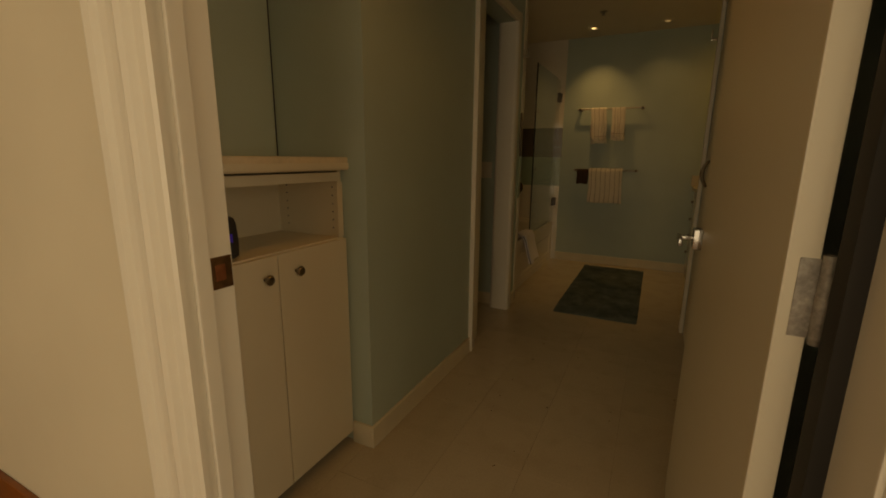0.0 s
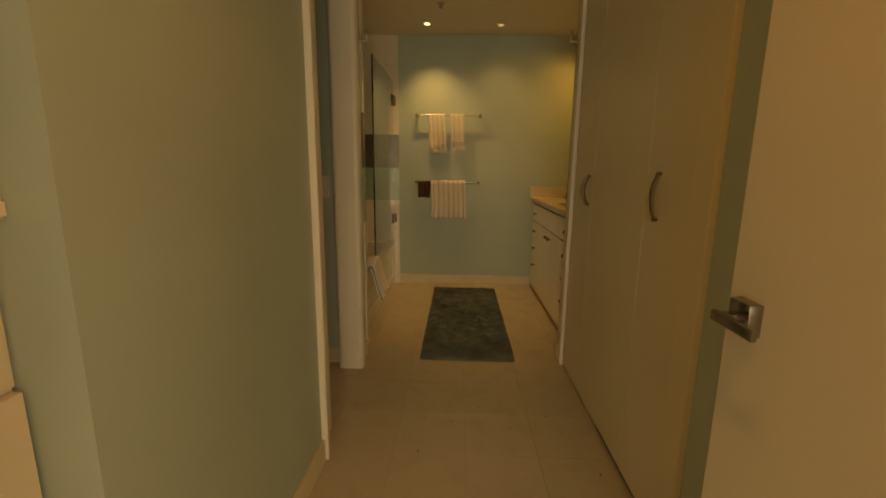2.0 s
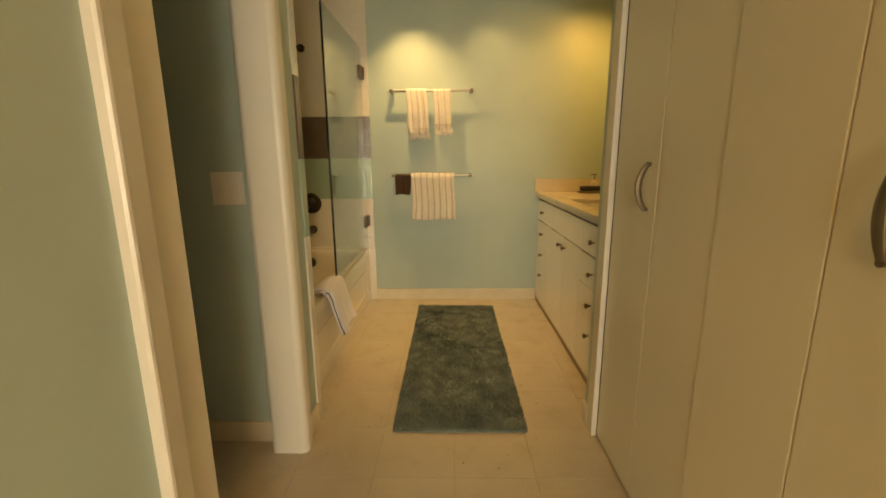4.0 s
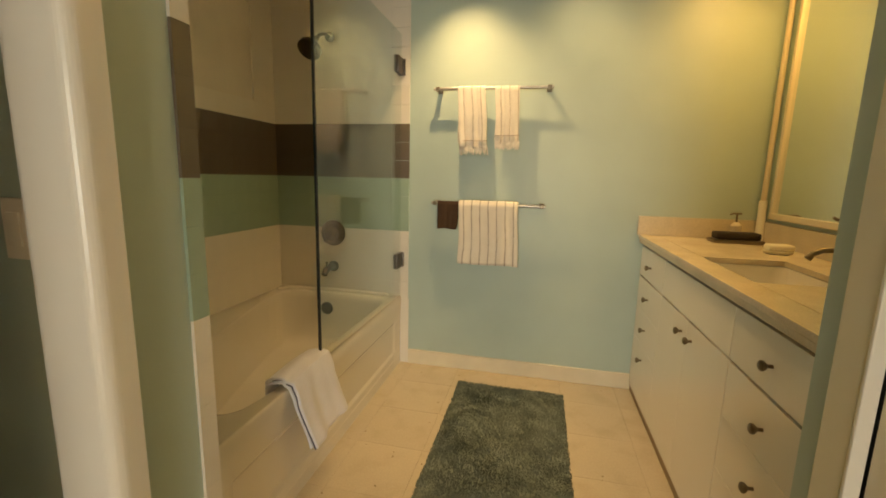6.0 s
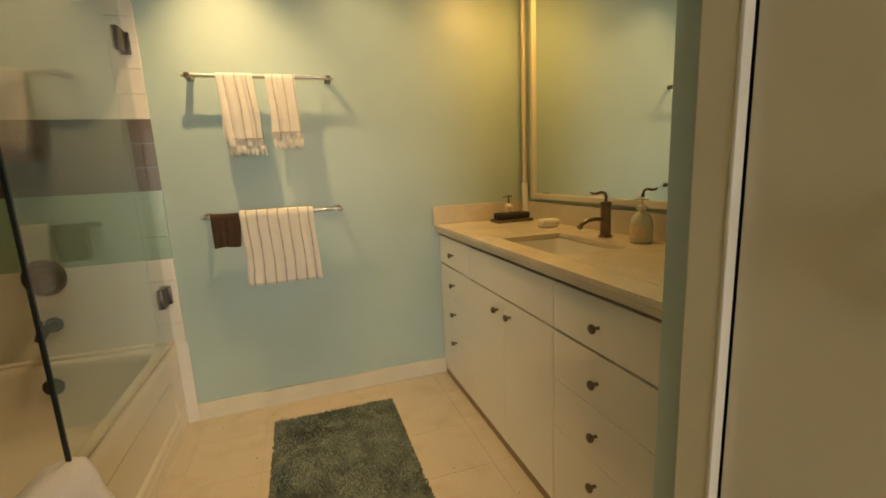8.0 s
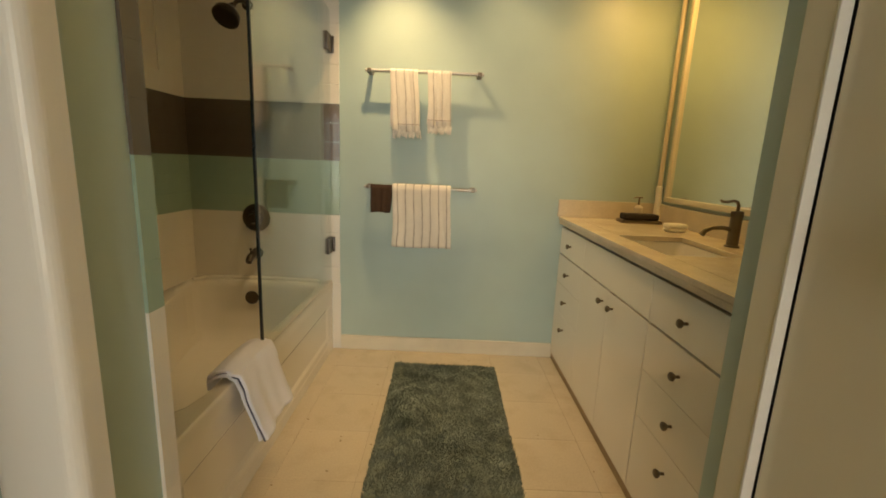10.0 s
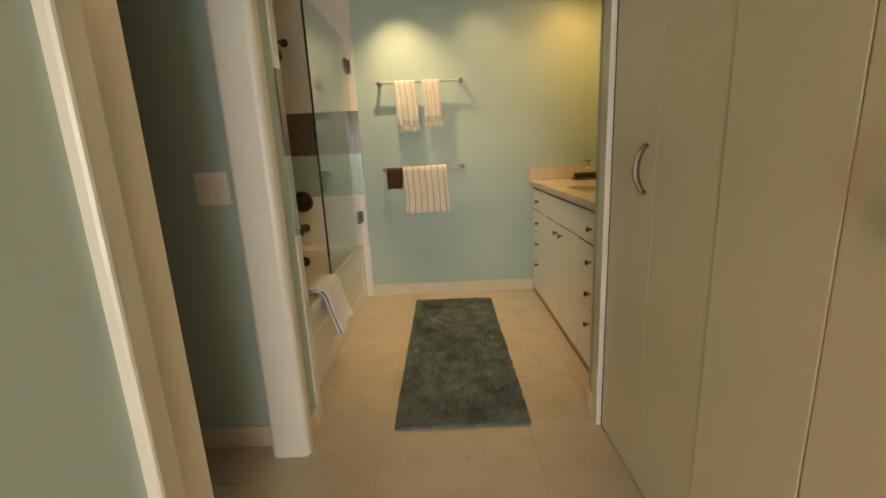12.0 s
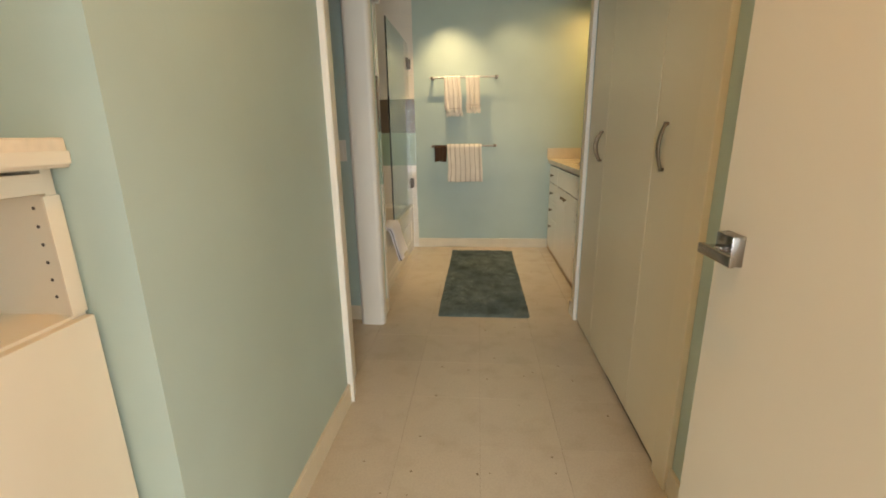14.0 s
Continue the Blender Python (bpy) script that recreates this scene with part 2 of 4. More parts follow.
def glass_material(name, tint, rough=0.0):
    m = bpy.data.materials.new(name)
    m.use_nodes = True
    n, l = m.node_tree.nodes, m.node_tree.links
    n.remove(n["Principled BSDF"])
    tr, gl, mx, fr = n.new("ShaderNodeBsdfTransparent"), n.new("ShaderNodeBsdfGlossy"), n.new("ShaderNodeMixShader"), n.new("ShaderNodeLayerWeight")
    power, gain = n.new("ShaderNodeMath"), n.new("ShaderNodeMath")
    power.operation, power.inputs[1].default_value = "POWER", 3.6
    gain.operation, gain.inputs[1].default_value, gain.inputs[2].default_value = "MULTIPLY_ADD", 0.68, 0.038
    tr.inputs["Color"].default_value = (*tint, 1)
    gl.inputs["Roughness"].default_value = rough
    fr.inputs["Blend"].default_value = 0.5
    l.new(fr.outputs["Facing"], power.inputs[0])
    l.new(power.outputs["Value"], gain.inputs[0])
    l.new(gain.outputs["Value"], mx.inputs["Fac"])
    l.new(tr.outputs["BSDF"], mx.inputs[1])
    l.new(gl.outputs["BSDF"], mx.inputs[2])
    l.new(mx.outputs["Shader"], n["Material Output"].inputs["Surface"])
    return m


shower_glass = glass_material("clear_greenish_glass", (0.95, 0.98, 0.965))
window_glass = glass_material("window_glass", (0.97, 0.98, 0.98))


def mirror_material():
    m = bpy.data.materials.new("silvered_mirror")
    m.use_nodes = True
    b = m.node_tree.nodes["Principled BSDF"]
    b.inputs["Base Color"].default_value = (0.88, 0.91, 0.88, 1)
    b.inputs["Metallic"].default_value, b.inputs["Roughness"].default_value = 1.0, 0.015
    return m


mirror_mat = mirror_material()


def glow_material(name, color, strength):
    m = bpy.data.materials.new(name)
    m.use_nodes = True
    b = m.node_tree.nodes["Principled BSDF"]
    b.inputs["Base Color"].default_value = (*color, 1)
    b.inputs["Emission Color"].default_value = (*color, 1)
    b.inputs["Emission Strength"].default_value = strength
    return m


bulb_mat = glow_material("lit_halogen_lamp", (1.0, 0.85, 0.62), 12)
bulb_dim = glow_material("dimmed_halogen_lamp", (1.0, 0.80, 0.55), 1.6)
led_mat = glow_material("violet_blue_display", (0.07, 0.04, 0.75), 0.35)


def rug_material():
    m = material("teal_shag_pile", (0.190, 0.232, 0.212), 0.95, var=0.30, scale=7, grain=120, bump=0.15, fine=0.07, spec=0.05)
    return m


rug_mat = rug_material()

# ---- mesh helpers ----
ORIGIN = {}


def thing(name, at, label, category, group="", kind=""):
    ob = new(name)
    ob.location = at
    ORIGIN[ob.name] = Vector(at)
    return tagged(ob, label, category, group, kind)


def finish(name, bm, mat, smooth):
    me = bpy.data.meshes.new(name)
    bm.to_mesh(me)
    bm.free()
    me.materials.append(mat)
    if smooth:
        for p in me.polygons:
            p.use_smooth = True
        me.set_sharp_from_angle(angle=radians(35))
        sharp = me.attributes.get("sharp_edge") or me.attributes.new("sharp_edge", "BOOLEAN", "EDGE")
        for p in me.polygons:
            if p.area > 0.008:
                for li in p.loop_indices:
                    sharp.data[me.loops[li].edge_index].value = True
    return me


def part(name, bm, mat, parent, label="", smooth=True):
    """Links a bmesh, built in world places, as one mesh under a thing or part."""
    o = ORIGIN[parent.name]
    bmesh.ops.translate(bm, verts=bm.verts, vec=-o)
    ob = new(name, finish(name, bm, mat, smooth))
    ob.parent = parent
    ORIGIN[ob.name] = o
    if label:
        ob["label"] = label
    return ob


def solid(name, bm, mat, label, category, kind="", group="", smooth=True):
    """A top-level thing or piece of the setting of a single mesh, built in world places."""
    ob = new(name, finish(name, bm, mat, smooth))
    ORIGIN[ob.name] = Vector((0, 0, 0))
    return tagged(ob, label, category, group, kind)


def box(x0, y0, z0, x1, y1, z1, bevel=0.0, seg=2, bm=None):
    own = bmesh.new()
    r = bmesh.ops.create_cube(own, size=1.0)
    for v in own.verts:
        v.co = Vector((x0 + (v.co.x + 0.5) * (x1 - x0), y0 + (v.co.y + 0.5) * (y1 - y0), z0 + (v.co.z + 0.5) * (z1 - z0)))
    if bevel:
        bmesh.ops.bevel(own, geom=own.edges[:] , offset=bevel, segments=seg, profile=0.6, affect="EDGES")
    return merge(bm, own)


def merge(bm, own):
    if bm is None:
        return own
    me = bpy.data.meshes.new("tmp")
    own.to_mesh(me)
    own.free()
    bm.from_mesh(me)
    bpy.data.meshes.remove(me)
    return bm


def lathe(profile, at, axis="z", n=32, bm=None):
    """Turns (radius, height) pairs about an axis through at."""
    own = bmesh.new()
    rings = []
    for r, h in profile:
        ring = []
        for i in range(n):
            a = 2 * math.pi * i / n
            c = (r * math.cos(a), r * math.sin(a), h)
            if axis == "x":
                c = (h, r * math.cos(a), r * math.sin(a))
            if axis == "y":
                c = (r * math.sin(a), h, r * math.cos(a))
            ring.append(own.verts.new(Vector(at) + Vector(c)))
        rings.append(ring)
    for a, b in zip(rings, rings[1:]):
        for i in range(n):
            own.faces.new((a[i], a[(i + 1) % n], b[(i + 1) % n], b[i]))
    own.faces.new(rings[0][::-1])
    own.faces.new(rings[-1])
    bmesh.ops.recalc_face_normals(own, faces=own.faces)
    return merge(bm, own)


def tube(points, radii, n=14, flat=1.0, bm=None):
    """A round bar along points; radii: one or one each; flat squeezes it along the second normal."""
    own = bmesh.new()
    pts = [Vector(p) for p in points]
    rad = radii if isinstance(radii, (list, tuple)) else [radii] * len(pts)
    rings = []
    up = None
    for i, p in enumerate(pts):
        d = (pts[min(i + 1, len(pts) - 1)] - pts[max(i - 1, 0)]).normalized()
        if up is None:
            up = Vector((0, 0, 1)) if abs(d.z) < 0.8 else Vector((0, 1, 0))
        s = d.cross(up).normalized()
        up = s.cross(d).normalized()
        rings.append([own.verts.new(p + rad[i] * (math.cos(2 * math.pi * k / n) * s + flat * math.sin(2 * math.pi * k / n) * up)) for k in range(n)])
    for a, b in zip(rings, rings[1:]):
        for i in range(n):
            own.faces.new((a[i], a[(i + 1) % n], b[(i + 1) % n], b[i]))
    own.faces.new(rings[0][::-1])
    own.faces.new(rings[-1])
    bmesh.ops.recalc_face_normals(own, faces=own.faces)
    return merge(bm, own)


def extrude_z(outline, z0, z1, bm=None):
    """An upright moulding: an outline of (x, y) drawn from z0 to z1."""
    own = bmesh.new()
    a = [own.verts.new((x, y, z0)) for x, y in outline]
    b = [own.verts.new((x, y, z1)) for x, y in outline]
    k = len(a)
    for i in range(k):
        own.faces.new((a[i], a[(i + 1) % k], b[(i + 1) % k], b[i]))
    own.faces.new(a[::-1])
    own.faces.new(b)
    bmesh.ops.recalc_face_normals(own, faces=own.faces)
    return merge(bm, own)


def shared(name, src, parent, offset, label=""):
    """A further part on the mesh of another part, moved by offset."""
    ob = new(name, src.data)
    ob.parent = parent
    ob.location = Vector(offset) + (ORIGIN[src.name] - ORIGIN[parent.name])
    ORIGIN[ob.name] = ORIGIN[parent.name]
    if label:
        ob["label"] = label
    return ob

# ---- the setting ----
H = 2.39          # ceiling
WX = 0.02         # face of the partition and column beside the tub
HX = 0.06         # face of the hall wall
CX = 1.26         # face of the closet side
S = "structure"


def wall(name, dims, mat=None, label="pale green painted plaster wall"):
    return solid(name, box(*dims), mat or paint, label, "wall", S, smooth=False)


wall_n = wall("wall_north", (-1.0, 0.0, 0, 2.0, 0.12, H))
wall_b_low = wall("wall_tub_back", (-1.06, -1.67, 0, -0.893, 0.0, H), grout, "tiled wall behind the bathtub")
wall_p = wall("wall_partition", (-2.30, -1.86, 0, WX, -1.67, H), paint, "pale green partition at the foot of the tub")
wall("wall_hall_left", (-0.10, -3.73, 0, HX, -2.66, H))
wall("wall_over_side_opening", (-0.10, -2.66, 2.06, WX, -1.86, H))
wall("wall_niche_side", (-0.46, -3.73, 0, -0.10, -3.63, H))
wall("wall_niche_back", (-0.46, -4.466, 0, -0.36, -3.73, H))
wall("wall_side_room_west", (-2.40, -3.63, 0, -2.30, -1.67, H))
wall("wall_side_room_south", (-2.40, -3.73, 0, -0.46, -3.63, H))
wall("wall_closet_near", (CX, -4.42, 0, CX + 0.10, -3.10, H))
wall("wall_over_closet", (CX, -3.10, 2.07, CX + 0.10, -1.80, H))
wall("wall_closet_end", (CX - 0.02, -1.80, 0, 1.89, -1.69, H))
wall("wall_east", (1.89, -4.42, 0, 2.0, 0.0, H))
wall("wall_entry_left", (-2.6, -4.56, 0, 0.275, -4.466, 2.5), cream, "cream painted bedroom wall")
wall("wall_entry_right", (1.203, -4.56, 0, 3.6, -4.42, 2.5), cream, "cream painted bedroom wall")
wall("wall_entry_over", (0.275, -4.56, 2.08, 1.203, -4.466, 2.5), cream, "cream painted wall above the door")
wall("wall_entry_inner", (1.203, -4.42, 0, CX, -4.415, H))
wall("wall_bedroom_west", (-2.7, -8.1, 0, -2.6, -4.42, 2.5), cream, "cream painted bedroom wall")
wall("wall_bedroom_east_a", (3.6, -8.1, 0, 3.7, EA, 2.5), cream, "cream painted bedroom wall")
wall("wall_bedroom_east_b", (3.6, EB, 0, 3.7, -4.42, 2.5), cream, "cream painted bedroom wall")
wall("wall_bedroom_east_low", (3.6, EA, 0, 3.7, EB, EZ0), cream, "cream painted wall under the window")
wall("wall_bedroom_east_high", (3.6, EA, EZ1, 3.7, EB, 2.5), cream, "cream painted wall above the window")
wall("wall_bedroom_south_a", (-2.6, -8.1, 0, WA, -8.0, 2.5), cream, "cream painted bedroom wall")
wall("wall_bedroom_south_b", (WB, -8.1, 0, 3.6, -8.0, 2.5), cream, "cream painted bedroom wall")
wall("wall_bedroom_south_low", (WA, -8.1, 0, WB, -8.0, WZ0), cream, "cream painted wall under the window")
wall("wall_bedroom_south_high", (WA, -8.1, WZ1, WB, -8.0, 2.5), cream, "cream painted wall above the window")
solid("ceiling", box(-2.40, -4.466, H, 2.0, 0.12, H + 0.14), ceil_mat, "white painted plaster ceiling", "ceiling", S, smooth=False)
solid("ceiling_bedroom", box(-2.7, -8.1, 2.5, 3.7, -4.466, 2.6), ceil_mat, "white painted bedroom ceiling", "ceiling", S, smooth=False)
floor = solid("floor", box(-2.40, -4.50, -0.12, 2.0, 0.12, -0.003), seam, "beige flecked vinyl tile floor", "floor", S, smooth=False)
floor_bed = solid("floor_bedroom", box(-2.7, -8.1, -0.12, 3.7, -4.50, -0.003), wood, "orange-brown wooden plank floor", "floor", S, smooth=False)
solid("ground", box(-40, -60, -0.6, 40, 40, -0.5), material("dull_lawn", (0.07, 0.10, 0.04), 0.9, var=0.3, scale=0.5), "dull green ground outside", "ground", S, smooth=False)

# bedroom window
WM = (WA + WB) / 2
w1 = thing("window_1", ((WA + WB) / 2, -8.05, WZ0), "wide white-framed bedroom window reaching to floor", "window", kind=S)
bm = box(WA, -8.08, WZ0, WA + 0.06, -8.02, WZ1)
for d in ((WB - 0.06, -8.08, WZ0, WB, -8.02, WZ1), (WA + 0.06, -8.08, WZ0, WB - 0.06, -8.02, WZ0 + 0.06),
          (WA + 0.06, -8.08, WZ1 - 0.06, WB - 0.06, -8.02, WZ1), (WM - 0.02, -8.08, WZ0 + 0.06, WM + 0.02, -8.02, WZ1 - 0.06),
          (WA + 0.06, -8.075, 1.0, WM - 0.02, -8.025, 1.03), (WM + 0.02, -8.075, 1.0, WB - 0.06, -8.025, 1.03)):
    box(*d, bm=bm)
for z in (0.42, 1.55):
    box(WA + 0.06, -8.075, z, WM - 0.02, -8.025, z + 0.03, bm=bm)
    box(WM + 0.02, -8.075, z, WB - 0.06, -8.025, z + 0.03, bm=bm)
part("window_frame", bm, white_trim, w1, smooth=False)
for x0, x1 in ((WA + 0.06, WM - 0.02), (WM + 0.02, WB - 0.06)):
    pane = part("pane", box(x0, -8.055, WZ0 + 0.06, x1, -8.049, WZ1 - 0.06), window_glass, w1, smooth=False)
    pane.visible_shadow = False
part("window_sill", box(WA, -8.0, 0.0, WB, -7.985, WZ0, 0.004), white_trim, w1)

# unseen window, added where the cabinet's daylight would enter
w2 = thing("added_window_east", (3.65, (EA + EB) / 2, EZ0), "unseen side window added to bring daylight to the cabinet", "window", kind=S)
bm = box(3.62, EA, EZ0, 3.68, EA + 0.06, EZ1)
for d in ((3.62, EB - 0.06, EZ0, 3.68, EB, EZ1), (3.62, EA + 0.06, EZ0, 3.68, EB - 0.06, EZ0 + 0.06), (3.62, EA + 0.06, EZ1 - 0.06, 3.68, EB - 0.06, EZ1)):
    box(*d, bm=bm)
part("window_frame", bm, white_trim, w2, smooth=False)
part("pane", box(3.645, EA + 0.06, EZ0 + 0.06, 3.651, EB - 0.06, EZ1 - 0.06), window_glass, w2, smooth=False).visible_shadow = False
part("window_sill", box(3.56, EA - 0.03, EZ0 - 0.03, 3.599, EB + 0.03, EZ0, 0.004), white_trim, w2)

# ---- trim ----
def trim(name, bm, label, mat=None, category="trim"):
    return solid(name, bm, mat or white_trim, label, category, S)


def skirting(name, x0, y0, x1, y1, h=0.092, t=0.013, label="cream painted baseboard"):
    """A baseboard along an axis; (x0, y0)-(x1, y1) is its plan."""
    bm = box(x0, y0, 0, x1, y1, h, 0.004, 2)
    return trim(name, bm, label, base_paint, category="baseboard")


skirting("baseboard_north", 0.005, -0.014, 1.345, 0.0)
skirting("baseboard_hall", HX, -3.745, HX + 0.014, -2.748)
skirting("baseboard_niche_end", -0.028, -3.745, HX, -3.73)
skirting("baseboard_partition", WX, -1.880, WX + 0.012, -1.725)
skirting("baseboard_side_room", -2.30, -1.874, -0.105, -1.86)
skirting("baseboard_closet_near", CX - 0.014, -4.40, CX, -3.165)
skirting("baseboard_vanity_end", CX - 0.034, -1.752, CX - 0.02, -1.69)
trim("baseboard_bedroom", box(-2.6, -4.577, 0, 0.176, -4.56, 0.205, 0.004), "reddish-brown stained wooden baseboard", red_wood, "baseboard")

# left side opening: near casing and jamb, far jamb and casing, head
bm = extrude_z([(HX, -2.748), (HX + 0.018, -2.748), (HX + 0.024, -2.745), (HX + 0.025, -2.738), (HX + 0.021, -2.728), (HX + 0.009, -2.668), (HX, -2.656)], 0, 2.12)
trim("casing_side_opening_near", bm, "white door casing on the hall wall")
trim("jamb_side_opening_near", box(-0.10, -2.66, 0, 0.032, -2.525, 2.06, 0.004), "white painted door jamb beside the casing")
def rounded_post(x0, y0, x1, y1, r, k=7):
    """Plan outline of a post whose two corners on the y0 side are rounded."""
    out = [(x1, y1), (x0, y1)]
    for cx, a0 in ((x0 + r, 180), (x1 - r, 270)):
        out += [(cx + r * math.cos(radians(a0 + 90 * i / k)), y0 + r + r * math.sin(radians(a0 + 90 * i / k))) for i in range(k + 1)]
    return out


trim("jamb_side_opening_far", extrude_z(rounded_post(-0.100, -1.946, WX + 0.030, -1.882, 0.026), 0, 2.12), "white painted rounded door jamb beside the bathtub")
trim("casing_side_opening_head", box(WX, -2.656, 2.062, WX + 0.024, -1.946, 2.12, 0.004), "white head casing over the side opening")
# black strip painted as the shade in the gap beside the jamb
trim("gap_shade_side_opening", box(-0.112, -1.880, 0.0, -0.100, -1.862, 2.05), "black strip painting the shaded gap along the door jamb", black_gap)

# closet casings
trim("casing_closet_far", box(CX - 0.031, -1.816, 0, CX - 0.02, -1.748, 2.13, 0.004), "off-white casing at the end of the closet", closet_mat)
trim("jamb_closet_far", box(CX - 0.033, -1.823, 0, CX - 0.012, -1.816, 2.07, 0.002), "white closet jamb edge")
# black fill behind the closet gap, so its shade is painted in
trim("gap_shade_closet_far", box(CX - 0.002, -1.836, 0, CX + 0.04, -1.800, 2.05), "black strip painting the shaded gap along the closet jamb", black_gap)
trim("casing_closet_near", box(CX - 0.022, -3.165, 0, CX, -3.065, 2.13, 0.004), "off-white casing beside the closet", closet_mat)
trim("casing_closet_head", box(CX - 0.022, -3.065, 2.05, CX, -1.816, 2.13, 0.004), "off-white head casing over the closet", closet_mat)
# black strip that paints the shade under the near closet doors
trim("gap_shade_closet_floor", box(CX - 0.006, -3.06, 0, CX + 0.03, -2.47, 0.019), "black strip painting the shaded gap under the closet doors", black_gap)
trim("closet_floor_track", box(CX - 0.002, -2.47, 0, CX + 0.03, -1.85, 0.006), "dark metal closet floor track", darkmetal)


# thin near-black line up the corner of the recess
trim("dark_line_niche_corner", box(-0.3605, -3.7335, 1.152, -0.357, -3.7295, H), "thin dark line in the corner of the recess", black_gap)

# entry door frame with moulded casing
def casing_profile(x0, x1, y, out):
    """Plan outline of a moulded casing between x0 (outer edge) and x1 (inner edge), standing out from y by out."""
    w = x1 - x0
    prof = [(0, 0), (0, 1.0), (0.08, 1.12), (0.17, 1.0), (0.22, 0.72), (0.34, 0.62), (0.52, 0.60), (0.58, 0.85), (0.66, 0.95), (0.74, 0.82), (0.80, 0.5), (0.94, 0.42), (1.0, 0.3), (1.0, 0)]
    return [(x0 + u * w, y - v * out) for u, v in prof]


trim("casing_entry_left", extrude_z(casing_profile(0.178, 0.300, -4.56, 0.034), 0, 2.15), "cream moulded door casing")
trim("casing_entry_right", extrude_z(casing_profile(1.31, 1.175, -4.56, 0.034), 0, 2.15), "cream moulded door casing")
trim("casing_entry_head", box(0.178, -4.590, 2.06, 1.31, -4.56, 2.19, 0.006), "cream moulded head casing")
trim("jamb_entry_left", box(0.275, -4.56, 0, 0.295, -4.466, 2.08, 0.002), "cream painted door jamb")
trim("stop_entry_left", box(0.295, -4.545, 0, 0.305, -4.515, 2.06, 0.003), "cream painted door stop")
trim("jamb_entry_right", box(1.170, -4.56, 0, 1.203, -4.42, 2.08, 0.002), "cream painted door jamb")
# black strip that paints the unlit gap between door and jamb
trim("gap_shade_entry_right", box(1.154, -4.475, 0, 1.170, -4.44, 2.06), "black strip painting the shaded gap at the door jamb", black_gap)
trim("jamb_entry_head", box(0.295, -4.56, 2.06, 1.170, -4.466, 2.08, 0.002), "cream painted head jamb")
trim("threshold", box(0.295, -4.53, -0.002, 1.170, -4.47, 0.004, 0.001), "wooden threshold strip", wood)

strike = thing("strike_plate", (0.296, -4.49, 0.92), "brown brass strike plate on the door jamb", "strike plate")
bm = box(0.293, -4.516, 0.915, 0.298, -4.470, 0.974, 0.001)
part("plate", bm, material("aged_brass", (0.20, 0.11, 0.06), 0.4, 0.8, var=0.25, scale=60), strike)
part("latch_hole", box(0.2975, -4.504, 0.930, 0.2993, -4.484, 0.960, 0.0008), material("copper_recess", (0.35, 0.13, 0.07), 0.45, 0.7, var=0.2, scale=50), strike, "coppery latch recess")

# ---- entry door, standing open ----
DX0, DX1, DY0, DY1 = 1.122, 1.152, -4.405, -3.470
door = thing("door_1", (DX1, DY0, 0.0), "off-white flush bathroom door standing open", "door")
part("leaf", box(DX0, DY0, 0.012, DX1, DY1, 2.045, 0.002), door_mat, door)
HZ, HY = 0.925, DY1 - 0.064
bm = box(DX0 - 0.023, HY - 0.030, HZ - 0.030, DX0, HY + 0.030, HZ + 0.030, 0.0025)
for v in bm.verts:
    if v.co.x < DX0 - 0.012:
        v.co.y, v.co.z = HY + (v.co.y - HY) * 0.94, HZ + (v.co.z - HZ) * 0.94
lever = part("lever_handle", bm, chrome, door, "square chrome lever handle")
part("neck", box(DX0 - 0.058, HY - 0.011, HZ - 0.005, DX0 - 0.022, HY + 0.013, HZ + 0.006, 0.002), chrome, lever)
part("lever", box(DX0 - 0.064, HY - 0.098, HZ - 0.010, DX0 - 0.053, HY + 0.013, HZ + 0.010, 0.0035, 3), chrome, lever)
part("latch_plate", box(DX0 + 0.008, DY1 - 0.0005, HZ - 0.028, DX1 - 0.008, DY1 + 0.0015, HZ + 0.028, 0.0006), nickel, door)
worn_steel = material("worn_painted_steel", (0.32, 0.30, 0.28), 0.6, 0.4, var=0.35, scale=45, grain=200, bump=0.1, fine=0.2)
for z in (0.25, 1.005, 1.82):
    hinge = part("hinge", lathe([(0.007, -0.05), (0.0075, -0.048), (0.0075, 0.048), (0.007, 0.05)], (1.159, DY0 - 0.006, z), "z", 16), worn_steel, door, "worn steel butt hinge")
    part("hinge_plate", box(DX0 + 0.012, DY0 - 0.002, z - 0.045, DX1 + 0.002, DY0, z + 0.045, 0.001), worn_steel, hinge)

# ---- closet: four bifold panels ----
edges = (-1.8238, -2.152, -2.458, -2.762, -3.062)
for i, (ya, yb) in enumerate(zip(edges, edges[1:])):
    cd = thing("closet_door", (CX + 0.02, (ya + yb) / 2, 0.012), "off-white flush bifold closet door panel", "closet door", "bifold closet doors")
    off = 0.0 if i < 2 else -0.004
    part("panel", box(CX - 0.010 + off, yb + 0.002, 0.007 if i < 2 else 0.020, CX + 0.026, ya - 0.002, 2.045, 0.0025), closet_mat, cd)
    if i in (0, 3):
        hy = -2.098 if i == 0 else -2.862
        hz, span = (1.076, 0.142) if i == 0 else (1.095, 0.150)
        pts = []
        for k in range(15):
            u = k / 14
            pts.append((CX - 0.018 + off - (0.026 if i == 0 else 0.017) * math.sin(math.pi * u) ** 0.8, hy, hz + (u - 0.5) * span))
        part("handle", tube(pts, [0.0045 + 0.002 * math.sin(math.pi * k / 14) for k in range(15)], 12, 1.7), bow_metal, cd, "curved brushed bronze bow handle")
        for s in (-1, 1):
            part("handle_foot", lathe([(0.007, -0.014), (0.006, -0.006), (0.0055, 0.0)], (CX - 0.0095 + off, hy, hz + s * (span / 2 - 0.001)), "x", 14), bow_metal, cd)

